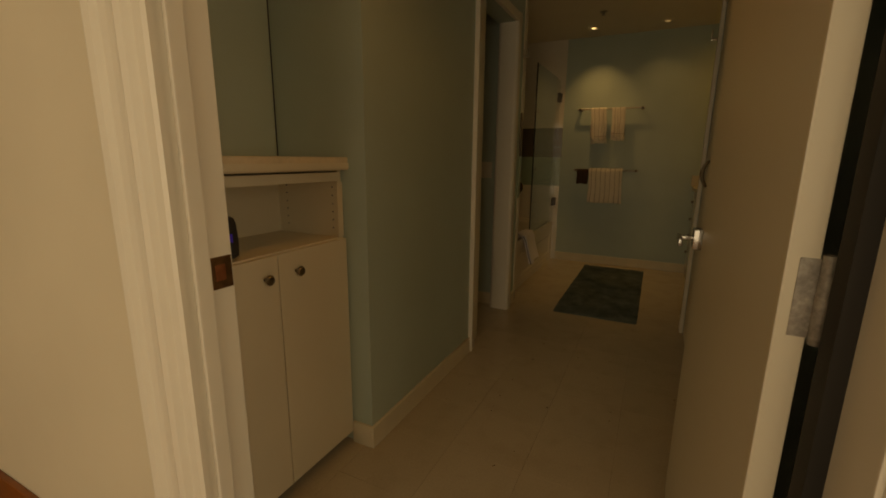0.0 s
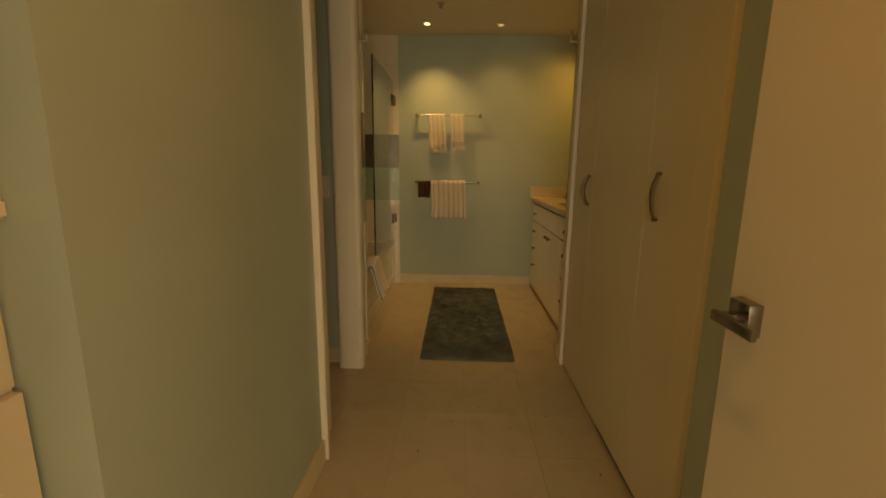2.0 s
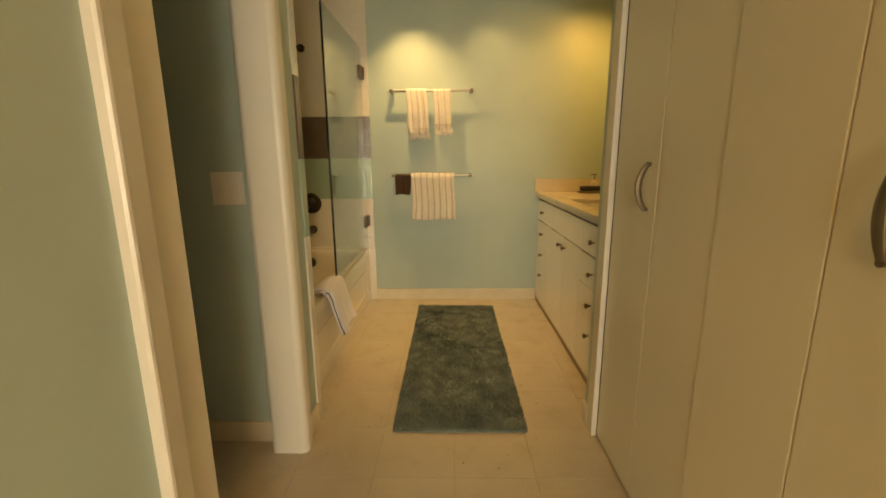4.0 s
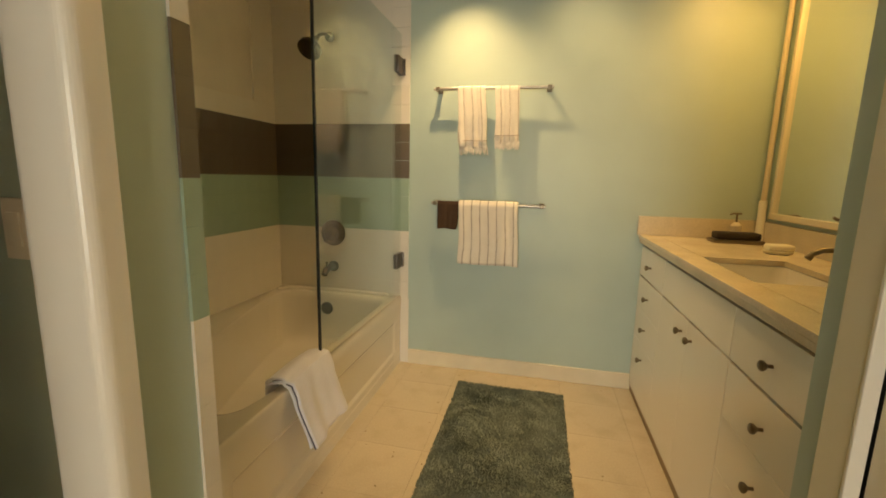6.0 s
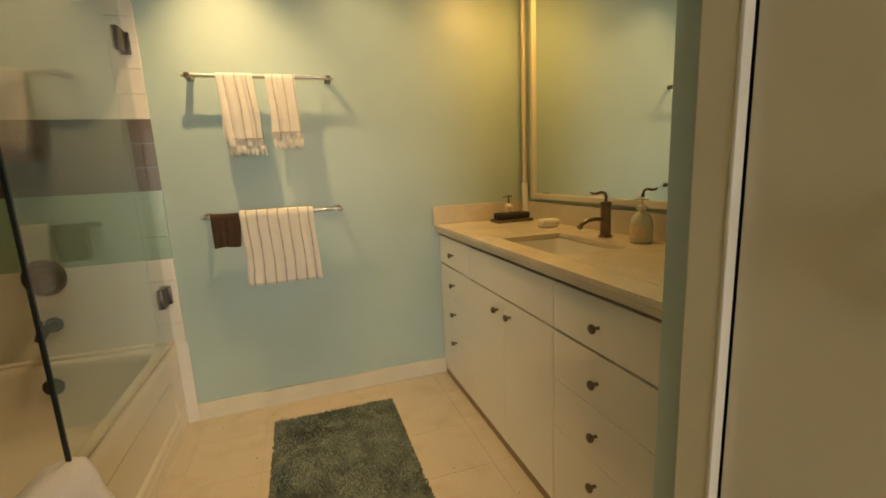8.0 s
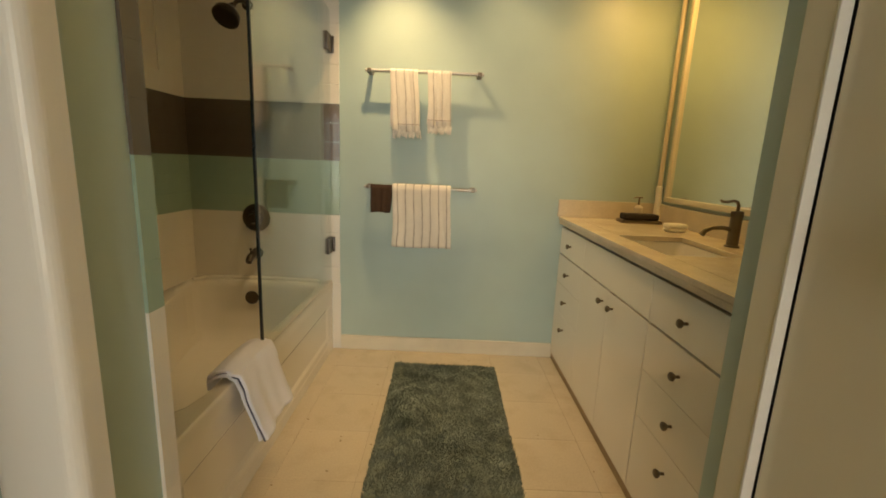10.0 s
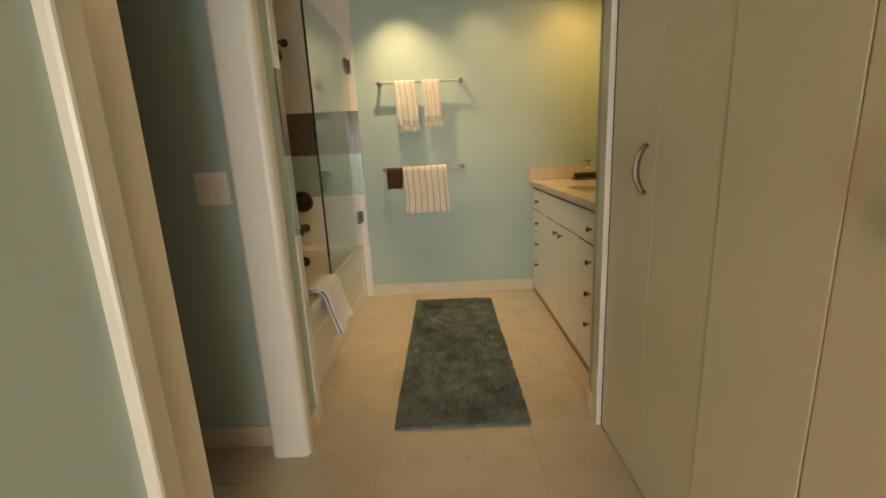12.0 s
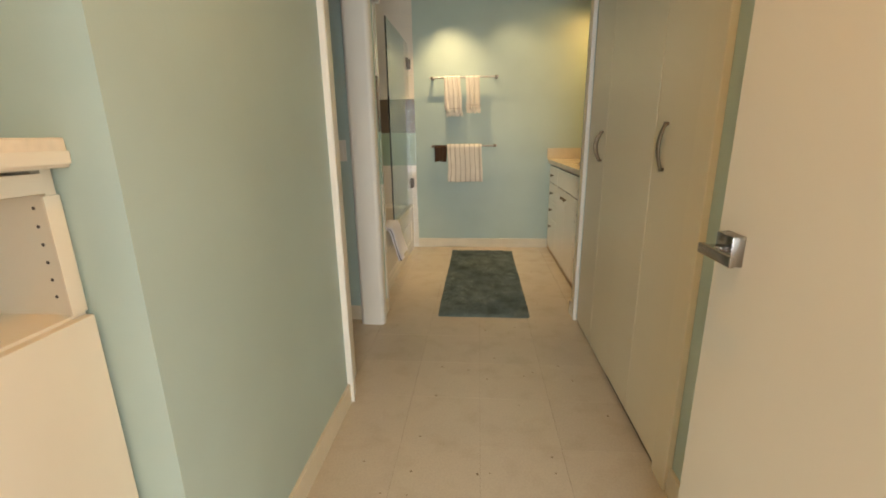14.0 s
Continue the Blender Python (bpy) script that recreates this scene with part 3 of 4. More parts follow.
# rod brackets facing each other across the passage
for x, s in ((WX + 0.001, 1), (CX - 0.021, -1)):
    br = thing("rod_bracket", (x, -1.72, 1.89), "small metal rod bracket on the wall", "bracket", "rod brackets")
    part("plate", box(min(x, x + s * 0.006), -1.745, 1.865, max(x, x + s * 0.006), -1.705, 1.925, 0.002), nickel, br)
    part("hook", box(min(x + s * 0.006, x + s * 0.042), -1.735, 1.868, max(x + s * 0.006, x + s * 0.042), -1.715, 1.882, 0.003), nickel, br)
    part("hook_tip", box(min(x + s * 0.034, x + s * 0.042), -1.735, 1.882, max(x + s * 0.034, x + s * 0.042), -1.715, 1.93, 0.003), nickel, br)

# light switch in the side room
sw = thing("light_switch", (-0.20, -1.862, 1.062), "white two-gang light switch plate", "light switch")
part("plate", box(-0.262, -1.868, 1.002, -0.142, -1.8602, 1.124, 0.003), white_plastic, sw)
for x in (-0.229, -0.175):
    part("rocker", box(x - 0.017, -1.873, 1.030, x + 0.017, -1.868, 1.096, 0.002), white_plastic, sw)

# ---- recess cabinet in the hall ----
NX = -0.045
NY0, NY1 = -4.460, -3.735
cab = thing("recess_cabinet", (NX, -4.07, 0), "cream two-door cabinet with an open shelf built into a recess", "cabinet")
bm = box(-0.355, NY0, 0.03, NX - 0.004, NY0 + 0.018, 1.104)
part("side_panel", bm, melamine, cab, smooth=False)
part("side_panel", box(-0.355, NY1 - 0.018, 0.03, NX - 0.004, NY1, 1.104), melamine, cab, smooth=False)
part("back_panel", box(-0.355, NY0 + 0.018, 0.05, -0.345, NY1 - 0.018, 1.085), melamine, cab, smooth=False)
part("open_shelf", box(-0.345, NY0 + 0.018, 0.842, NX - 0.004, NY1 - 0.018, 0.860, 0.001), melamine, cab)
part("rail", box(-0.345, NY0 + 0.018, 1.066, NX, NY1 - 0.018, 1.097, 0.001), melamine, cab)
part("stile", box(NX - 0.004, NY1 - 0.028, 0.862, NX + 0.002, NY1, 1.062, 0.001), melamine, cab)
part("kickboard", box(-0.11, NY0, 0.0, -0.10, NY1, 0.045), melamine, cab, smooth=False)
for k, (ya, yb, ky) in enumerate(((NY0 + 0.002, -4.067, -4.118), (-4.063, NY1 - 0.002, -3.994))):
    d = part("door", box(NX - 0.004, ya, 0.045, NX + 0.014, yb, 0.855, 0.002), melamine, cab)
    knob = lathe([(0.006, 0.0), (0.006, 0.012), (0.014, 0.018), (0.016, 0.024), (0.012, 0.029), (0.003, 0.030)], (NX + 0.013, ky, 0.790), "x", 20)
    part("knob", knob, bronze, d, "dark bronze round knob")
for j in range(6):
    for x in (-0.075, -0.30):
        part("pin_hole", lathe([(0.003, -0.0006), (0.003, 0.0)], (x, NY1 - 0.0181, 0.892 + j * 0.030), "y", 8), darkmetal, cab)
tp = thing("cabinet_top", (NX, -4.07, 1.104), "cream laminate slab top on the recess cabinet", "countertop")
part("slab", box(-0.36, NY0, 1.104, NX + 0.030, NY1 + 0.004, 1.150, 0.005, 3), material("cream_laminate_slab", (0.74, 0.64, 0.50), 0.4, var=0.08, scale=6, grain=60, bump=0.05, fine=0.05), tp)
part("edge_strip", box(NX + 0.030, NY0, 1.110, NX + 0.034, NY1 + 0.002, 1.130, 0.001), melamine, tp)

spk = thing("smart_speaker", (-0.12, -4.19, 0.862), "small charcoal smart speaker with violet display", "speaker")
part("body", lathe([(0.040, 0.0), (0.048, 0.006), (0.050, 0.05), (0.047, 0.10), (0.041, 0.114), (0.034, 0.117)], (-0.12, -4.19, 0.861), "z", 36), black_plastic, spk)
part("top_ring", lathe([(0.034, 0.0), (0.034, 0.002), (0.030, 0.003)], (-0.12, -4.19, 0.978), "z", 32), darkmetal, spk)
bm = bmesh.new()
for i in range(4):
    a = radians(-38 + i * 13)
    c = Vector((-0.12 + 0.0505 * math.cos(a), -4.19 + 0.0505 * math.sin(a), 0.918 + (i % 2) * 0.006))
    box(c.x - 0.001, c.y - 0.004, c.z - 0.012, c.x + 0.001, c.y + 0.004, c.z + 0.012, bm=bm)
part("display", bm, led_mat, spk, "violet-blue lit display", smooth=False)

# ---- bathtub ----
TX0, TX1, TY0, TY1, TZ = -0.885, -0.045, -1.662, -0.008, 0.44
tub = thing("bathtub", ((TX0 + TX1) / 2, (TY0 + TY1) / 2, 0), "white enamelled alcove bathtub with a panelled apron", "bathtub")


def ring(bm, x0, y0, x1, y1, r, z, n=8):
    out = []
    for cx, cy, a0 in ((x1 - r, y1 - r, 0), (x0 + r, y1 - r, 90), (x0 + r, y0 + r, 180), (x1 - r, y0 + r, 270)):
        for k in range(n + 1):
            a = radians(a0 + 90 * k / n)
            out.append(bm.verts.new((cx + r * math.cos(a), cy + r * math.sin(a), z)))
    return out


WELL = [(-0.105, -1.36), (-0.100, -0.90), (-0.100, -0.45), (-0.105, -0.20), (-0.15, -0.11), (-0.26, -0.085), (-0.50, -0.075), (-0.70, -0.085), (-0.79, -0.13),
        (-0.80, -0.24), (-0.765, -0.42), (-0.715, -0.62), (-0.655, -0.84), (-0.59, -1.06), (-0.53, -1.25), (-0.44, -1.40), (-0.32, -1.47), (-0.20, -1.455)]


def smooth_loop(pts, k=8):
    """A closed curve that runs smoothly through the points."""
    out, n = [], len(pts)
    for i in range(n):
        p0, p1, p2, p3 = (Vector(pts[(i + d) % n]) for d in (-1, 0, 1, 2))
        for j in range(k):
            t = j / k
            out.append(0.5 * ((2 * p1) + (p2 - p0) * t + (2 * p0 - 5 * p1 + 4 * p2 - p3) * t * t + (3 * p1 - p0 - 3 * p2 + p3) * t ** 3))
    return out


def reach(loop, c, d):
    """How far from c, in the direction d, the loop is met."""
    best = 0.0
    for a, b in zip(loop, loop[1:] + loop[:1]):
        e = b - a
        den = d.x * e.y - d.y * e.x
        if abs(den) < 1e-9:
            continue
        w = a - c
        t, u = (w.x * e.y - w.y * e.x) / den, (w.x * d.y - w.y * d.x) / den
        if -1e-6 <= u <= 1 + 1e-6 and t > best:
            best = t
    return best


def basin_mesh():
    c = Vector((-0.44, -0.75))
    well = smooth_loop(WELL)
    rect = [Vector(q) for q in ((TX0, TY0), (TX1, TY0), (TX1, TY1), (TX0, TY1))]
    angles = sorted([2 * math.pi * k / 96 for k in range(96)] + [math.atan2(q.y - c.y, q.x - c.x) % (2 * math.pi) for q in rect])
    bm = bmesh.new()
    rows = []
    # (measure from the outside, share of the well, height)
    steps = [("out", 0.0, 0.385), ("out", 0.0, TZ - 0.010), ("out", 0.004, TZ - 0.003), ("out", 0.011, TZ), ("in", 1.025, TZ), ("in", 1.008, TZ - 0.003), ("in", 0.995, TZ - 0.012),
             ("in", 0.985, TZ - 0.04), ("in", 0.955, 0.28), ("in", 0.91, 0.17), ("in", 0.84, 0.125), ("in", 0.72, 0.108), ("in", 0.4, 0.102)]
    for kind, v, z in steps:
        row = []
        for a in angles:
            d = Vector((math.cos(a), math.sin(a)))
            q = c + d * ((reach(rect, c, d) - v) if kind == "out" else reach(well, c, d) * v)
            row.append(bm.verts.new((q.x, q.y, z)))
        rows.append(row)
    k = len(angles)
    for a, b in zip(rows, rows[1:]):
        for i in range(k):
            bm.faces.new((a[i], a[(i + 1) % k], b[(i + 1) % k], b[i]))
    bm.faces.new(rows[-1])
    bmesh.ops.recalc_face_normals(bm, faces=bm.faces)
    return bm


bm = basin_mesh()
part("basin", bm, tub_mat, tub)


def apron_mesh():
    """The apron's front: a smooth face with a shallow sunk panel, its rims eased, drawn along y."""
    xs = TX1 - 0.0015
    rows = ((TY0, 0), (TY0 + 0.10, 0), (TY0 + 0.125, 1), (TY1 - 0.125, 1), (TY1 - 0.10, 0), (TY1, 0))
    prof = ((0.0, 0.0, 0), (0.055, 0.0, 0), (0.062, -0.002, 0), (0.095, -0.002, 0), (0.112, -0.010, 1), (0.285, -0.010, 1), (0.302, -0.002, 0), (0.345, -0.001, 0), (0.385, 0.0, 0), (TZ - 0.012, 0.0, 0))
    bm = bmesh.new()
    grid = [[bm.verts.new((xs + (d if (deep == 0 or inner) else -0.002), y, z)) for y, inner in rows] for z, d, deep in prof]
    back = [[bm.verts.new((TX1 - 0.055, y, z)) for y, inner in (rows[0], rows[-1])] for z in (0.0, TZ - 0.012)]
    for p, q in zip(grid, grid[1:]):
        for i in range(len(rows) - 1):
            bm.faces.new((p[i], p[i + 1], q[i + 1], q[i]))
    bm.faces.new([back[0][0], back[0][1], back[1][1], back[1][0]])
    bm.faces.new([g[0] for g in grid] + [back[1][0], back[0][0]])
    bm.faces.new([g[-1] for g in grid] + [back[1][1], back[0][1]])
    bmesh.ops.recalc_face_normals(bm, faces=bm.faces)
    return bm


part("apron", apron_mesh(), tub_mat, tub, "moulded apron with a sunk panel")
part("far_ledge", tube([(TX0 + 0.03, -0.10, TZ), (TX0 + 0.08, -0.045, TZ + 0.004), (-0.5, -0.028, TZ + 0.006), (TX1 - 0.08, -0.03, TZ + 0.002)], 0.016, 12, 0.8), tub_mat, tub)
part("overflow_plate", lathe([(0.040, 0.0), (0.040, -0.006), (0.034, -0.012), (0.010, -0.014)], (-0.505, TY1 - 0.095, 0.345), "y", 28), shower_metal, tub, "round gunmetal overflow plate")
part("drain", lathe([(0.030, 0.0), (0.030, 0.003), (0.022, 0.005)], (-0.50, -0.30, 0.1005), "z", 24), shower_metal, tub)

# shower fittings on the far tiled wall
valve = thing("shower_valve", (-0.50, -0.010, 0.815), "round dark gunmetal shower valve", "shower valve")
part("plate", lathe([(0.082, 0.0), (0.082, -0.006), (0.075, -0.013), (0.050, -0.016), (0.046, -0.02)], (-0.50, -0.0085, 0.815), "y", 40), shower_metal, valve)
part("ring", lathe([(0.066, 0.0), (0.066, -0.006), (0.060, -0.009), (0.054, -0.006), (0.054, 0.0)], (-0.50, -0.020, 0.815), "y", 36), shower_metal, valve)
part("hub", lathe([(0.044, 0.0), (0.042, -0.022), (0.032, -0.030), (0.026, -0.052), (0.012, -0.055)], (-0.50, -0.024, 0.815), "y", 32), shower_metal, valve)
part("lever", tube([(-0.50, -0.065, 0.815), (-0.515, -0.070, 0.790), (-0.53, -0.072, 0.765)], [0.009, 0.007, 0.006], 12), shower_metal, valve)
spout = thing("tub_spout", (-0.50, -0.010, 0.59), "gunmetal tub filler spout", "spout")
part("flange", lathe([(0.034, 0.0), (0.034, -0.008), (0.026, -0.014)], (-0.50, -0.0085, 0.60), "y", 28), shower_metal, spout)
part("spout_body", tube([(-0.50, -0.02, 0.60), (-0.50, -0.07, 0.602), (-0.50, -0.115, 0.592), (-0.50, -0.14, 0.570)], [0.023, 0.023, 0.021, 0.018], 18), shower_metal, spout)
part("diverter", lathe([(0.004, 0.0), (0.004, 0.022), (0.008, 0.024), (0.008, 0.032), (0.004, 0.034)], (-0.50, -0.105, 0.612), "z", 14), shower_metal, spout)
head = thing("overhead_shower", (-0.50, -0.010, 1.98), "dark gunmetal shower head on an arm", "shower head")
part("flange", lathe([(0.030, 0.0), (0.028, -0.008), (0.014, -0.014)], (-0.50, -0.0085, 1.985), "y", 24), shower_metal, head)
part("arm", tube([(-0.50, -0.015, 1.985), (-0.50, -0.07, 1.985), (-0.51, -0.11, 1.968), (-0.515, -0.135, 1.945)], 0.010, 14), shower_metal, head)
part("ball", lathe([(0.006, -0.014), (0.015, -0.008), (0.017, 0.0), (0.015, 0.008), (0.006, 0.014)], (-0.517, -0.142, 1.938), "z", 18), shower_metal, head)
rose = lathe([(0.017, 0.006), (0.026, -0.020), (0.050, -0.045), (0.064, -0.064), (0.066, -0.090), (0.060, -0.096), (0.01, -0.097)], (0, 0, 0), "z", 32)
bmesh.ops.transform(rose, matrix=Matrix.Translation((-0.52, -0.148, 1.93)) @ Euler((radians(-38), radians(8), 0)).to_matrix().to_4x4(), verts=rose.verts)
part("rose", rose, shower_metal, head)

# glass screen
GX = -0.049
screen = thing("shower_screen", (GX, -0.53, TZ), "frameless clear glass tub screen with a dark edge", "shower screen")
gp = part("glass_panel", box(GX - 0.004, -1.020, TZ + 0.010, GX + 0.004, -0.028, 1.975), shower_glass, screen, smooth=False)
gp.visible_shadow = False
part("edge_seal", box(GX - 0.0055, -1.028, TZ + 0.008, GX + 0.0055, -1.020, 1.976, 0.001), edge_black, screen, "thin dark edge of the glass")
part("bottom_seal", box(GX - 0.006, -1.02, TZ + 0.001, GX + 0.006, -0.03, TZ + 0.010, 0.001), material("clear_sill_seal", (0.45, 0.42, 0.36), 0.4), screen)
for z in (1.80, 0.675):
    hg = part("hinge", box(GX - 0.012, -0.115, z - 0.045, GX + 0.012, -0.022, z + 0.045, 0.003), darkmetal, screen, "dark bronze glass hinge")
    part("hinge_wall_plate", box(GX - 0.022, -0.022, z - 0.045, GX + 0.022, -0.009, z + 0.045, 0.002), darkmetal, hg)


# ---- cloth ----
def cloth(name, x0, x1, bar, z_front, z_back, mat, parent, seed, ripple=0.004, thick=0.006, sway=0.0, nu=36, nv=46, gap=0.010, label=""):
    """A towel laid over a bar at (y, z): up the back, over, and down the front."""
    by, bz = bar
    r = gap
    bm = bmesh.new()
    uvl = bm.loops.layers.uv.new("UVMap")
    back, front = bz - z_back, bz - z_front
    arc = math.pi * r
    total = back + arc + front
    grid = []
    rnd = random.Random(seed)
    ph = [rnd.uniform(0, 6.28) for _ in range(6)]
    for j in range(nv + 1):
        s = total * j / nv
        row = []
        for i in range(nu + 1):
            u = i / nu
            x = x0 + (x1 - x0) * u
            if s < back:
                y, z, fall = by + r, z_back + s, (back - s) / max(back, 1e-3)
                sgn = 0.35
            elif s < back + arc:
                a = (s - back) / r
                y, z, fall = by + r * math.cos(a), bz + r * math.sin(a), 0.0
                sgn = 0
            else:
                d = s - back - arc
                y, z, fall = by - r, bz - d, d / front
                sgn = -1
            wv = math.sin(u * 9 + ph[0] + 1.5 * z) + 0.6 * math.sin(u * 17 + ph[1]) + 0.5 * math.sin(u * 5 + ph[2] + 6 * z)
            y += sgn * (ripple * abs(wv) * (0.25 + fall) )
            x += sway * fall * (1 if sgn < 0 else 0.3) + 0.003 * math.sin(z * 23 + ph[3]) * fall + (u - 0.5) * 0.010 * math.sin(z * 11 + ph[4]) * fall
            z += 0.003 * math.sin(u * 7 + ph[5]) * fall
            row.append((bm.verts.new((x, y, z)), u * (x1 - x0), s))
        grid.append(row)
    for a, b in zip(grid, grid[1:]):
        for i in range(nu):
            q = (a[i], a[i + 1], b[i + 1], b[i])
            f = bm.faces.new([v[0] for v in q])
            for lp, v in zip(f.loops, q):
                lp[uvl].uv = (v[1], v[2])
    ob = part(name, bm, mat, parent, label)
    md = ob.modifiers.new("thickness", "SOLIDIFY")
    md.thickness, md.offset = thick, 0.0
    return ob


def fringe(parent, x0, x1, y, z, length, n, seed, sway=0.0):
    rnd = random.Random(seed)
    bm = bmesh.new()
    for i in range(n):
        x = x0 + (x1 - x0) * (i + 0.5) / n
        dx, dy = rnd.uniform(-0.007, 0.007), rnd.uniform(-0.006, 0.003)
        ln = length * rnd.uniform(0.75, 1.15)
        tube([(x, y, z + 0.006), (x + dx * 0.5, y + dy, z - ln * 0.5), (x + dx, y + dy * 0.4, z - ln)], [0.0040, 0.0048, 0.0034], 6, bm=bm)
    return part("fringe", bm, material_fringe, parent, "knotted cream fringe")


hem_thread = material("tan_hem_thread", (0.30, 0.21, 0.15), 0.9, var=0.2, scale=90, bump=0.3)
material_fringe = material("cream_cotton_fringe", (0.78, 0.74, 0.68), 0.95, var=0.12, scale=60, grain=400, bump=0.6, spec=0.1)
stripe_small = stripe_material("striped_terry_small", 0.0465, 0.012, 0.13, 0.50)
stripe_large = stripe_material("striped_terry_large", 0.0475, 0.018, 0.14, 0.62)


def towel_bar(z, x0, x1, label):
    tb = thing("towel_bar", ((x0 + x1) / 2, 0, z), label, "towel bar", "towel bars on the wall")
    part("bar", tube([(x0 - 0.010, -0.070, z), (x1 + 0.010, -0.070, z)], 0.0085, 18), nickel, tb)
    for x in (x0 + 0.012, x1 - 0.012):
        part("post", box(x - 0.011, -0.079, z - 0.011, x + 0.011, -0.004, z + 0.011, 0.002), bronze, tb)
        part("wall_plate", box(x - 0.014, -0.006, z - 0.014, x + 0.014, 0.0, z + 0.014, 0.002), bronze, tb)
    return tb


UB, LB = 1.665, 1.034
towel_bar(UB, 0.170, 0.800, "satin nickel towel bar holding two small towels")
towel_bar(LB, 0.168, 0.796, "satin nickel towel bar holding bath towel and washcloth")
t1 = thing("hand_towel", (0.373, -0.07, UB), "white terry hand towel with brown stripes and fringe", "towel", "fringed hand towels")
cloth("cloth", 0.297, 0.447, (-0.070, UB), 1.345, 1.37, stripe_small, t1, 3, 0.007, 0.007, 0.022)
part("hem_line", box(0.313, -0.0955, 1.384, 0.469, -0.0885, 1.3858), hem_thread, t1, smooth=False)
fringe(t1, 0.316, 0.472, -0.086, 1.347, 0.037, 24, 5)
t2 = thing("hand_towel", (0.57, -0.07, UB), "white terry hand towel with thin stripes and fringe", "towel", "fringed hand towels")
cloth("cloth", 0.502, 0.632, (-0.070, UB), 1.375, 1.39, stripe_small, t2, 8, 0.007, 0.007, 0.012)
part("hem_line", box(0.510, -0.0955, 1.412, 0.644, -0.0885, 1.4138), hem_thread, t2, smooth=False)
fringe(t2, 0.510, 0.646, -0.086, 1.377, 0.036, 20, 6)
t3 = thing("bath_towel", (0.49, -0.07, LB), "white terry bath towel with brown stripes, folded over bar", "towel")
cloth("cloth", 0.322, 0.656, (-0.070, LB), 0.690, 0.71, stripe_large, t3, 12, 0.008, 0.014, 0.012, 50, 50, 0.016)
t4 = thing("washcloth", (0.255, -0.07, LB), "dark brown terry washcloth hung over the bar", "washcloth")
cloth("cloth", 0.196, 0.318, (-0.070, LB), 0.888, 0.90, towel_brown, t4, 21, 0.004, 0.006, 0.0, 24, 28, 0.011)

# white towel over the rim of the tub
t5 = thing("bath_mat_towel", (-0.05, -1.20, TZ), "folded white towel with a dark navy line over tub rim", "towel")


def rim_towel(layer):
    """A towel running over the rim along x: inside of the tub, over, and down the apron."""
    bm = bmesh.new()
    uvl = bm.loops.layers.uv.new("UVMap")
    lift = 0.004 + layer * 0.016
    path = [(-0.124, TZ - 0.030), (-0.124, TZ - 0.014), (-0.118, TZ + 0.004), (-0.100, TZ + 0.020), (-0.075, TZ + 0.024), (-0.048, TZ + 0.014), (-0.028, TZ - 0.03), (-0.012, TZ - 0.10), (0.002, TZ - 0.17), (0.014 + 0.008 * layer, TZ - 0.225)]
    nu = 30
    rows = []
    m = 44
    for j in range(m + 1):
        s = j / m * (len(path) - 1)
        k = min(int(s), len(path) - 2)
        f = s - k
        x = path[k][0] * (1 - f) + path[k + 1][0] * f
        z = path[k][1] * (1 - f) + path[k + 1][1] * f
        row = []
        for i in range(nu + 1):
            u = i / nu
            fan = max(0, (j / m - 0.45)) * 0.07
            y = -1.270 + fan * 1.1 + u * (0.255 - fan * 0.2) + 0.006 * math.sin(j * 0.35)
            dx = 0.010 * math.sin(u * 8 + 1.0) * max(0, j / m - 0.4) + 0.006 * math.sin(u * 19 + j * 0.1) * max(0, j / m - 0.4)
            dz = 0.012 * math.sin(u * 3.0) + (0.02 * (u - 0.5) if j > m * 0.5 else 0)
            row.append(bm.verts.new((x + dx + (lift if j > m * 0.55 else 0), y, z + lift * (1 if j <= m * 0.7 else 0.3) + dz * (0.4 + 0.6 * j / m))))
        rows.append(row)
    for a, b in zip(rows, rows[1:]):
        for i in range(nu):
            bm.faces.new((a[i], a[i + 1], b[i + 1], b[i]))
    return bm, [tuple(r[0].co) for r in rows], rows


for layer in (0, 1):
    bm, rim, rows_ = rim_towel(layer)
    cl = part("cloth" if layer else "under_fold", bm, towel_white, t5)
    md = cl.modifiers.new("thickness", "SOLIDIFY")
    md.thickness, md.offset = 0.010, 0.0
    part("edge_roll", tube([Vector(p) for p in rim], 0.0065, 10), towel_white, t5)
    if layer:
        # dark navy line along the near side, from the rim down
        part("navy_line", tube([Vector(p) + Vector((-0.008, -0.001, -0.008)) for p in rim[17:]], 0.0032, 8), navy, t5, "dark navy fold line")

# ---- rug ----
RX0, RX1, RY0, RY1 = 0.372, 0.962, -1.812, -0.196
rug = thing("bath_rug", ((RX0 + RX1) / 2, (RY0 + RY1) / 2, 0), "teal grey shaggy bath runner on the vinyl floor", "rug")
part("backing", box(RX0 + 0.006, RY0 + 0.006, 0.0005, RX1 - 0.006, RY1 - 0.006, 0.009, 0.003), rug_mat, rug)


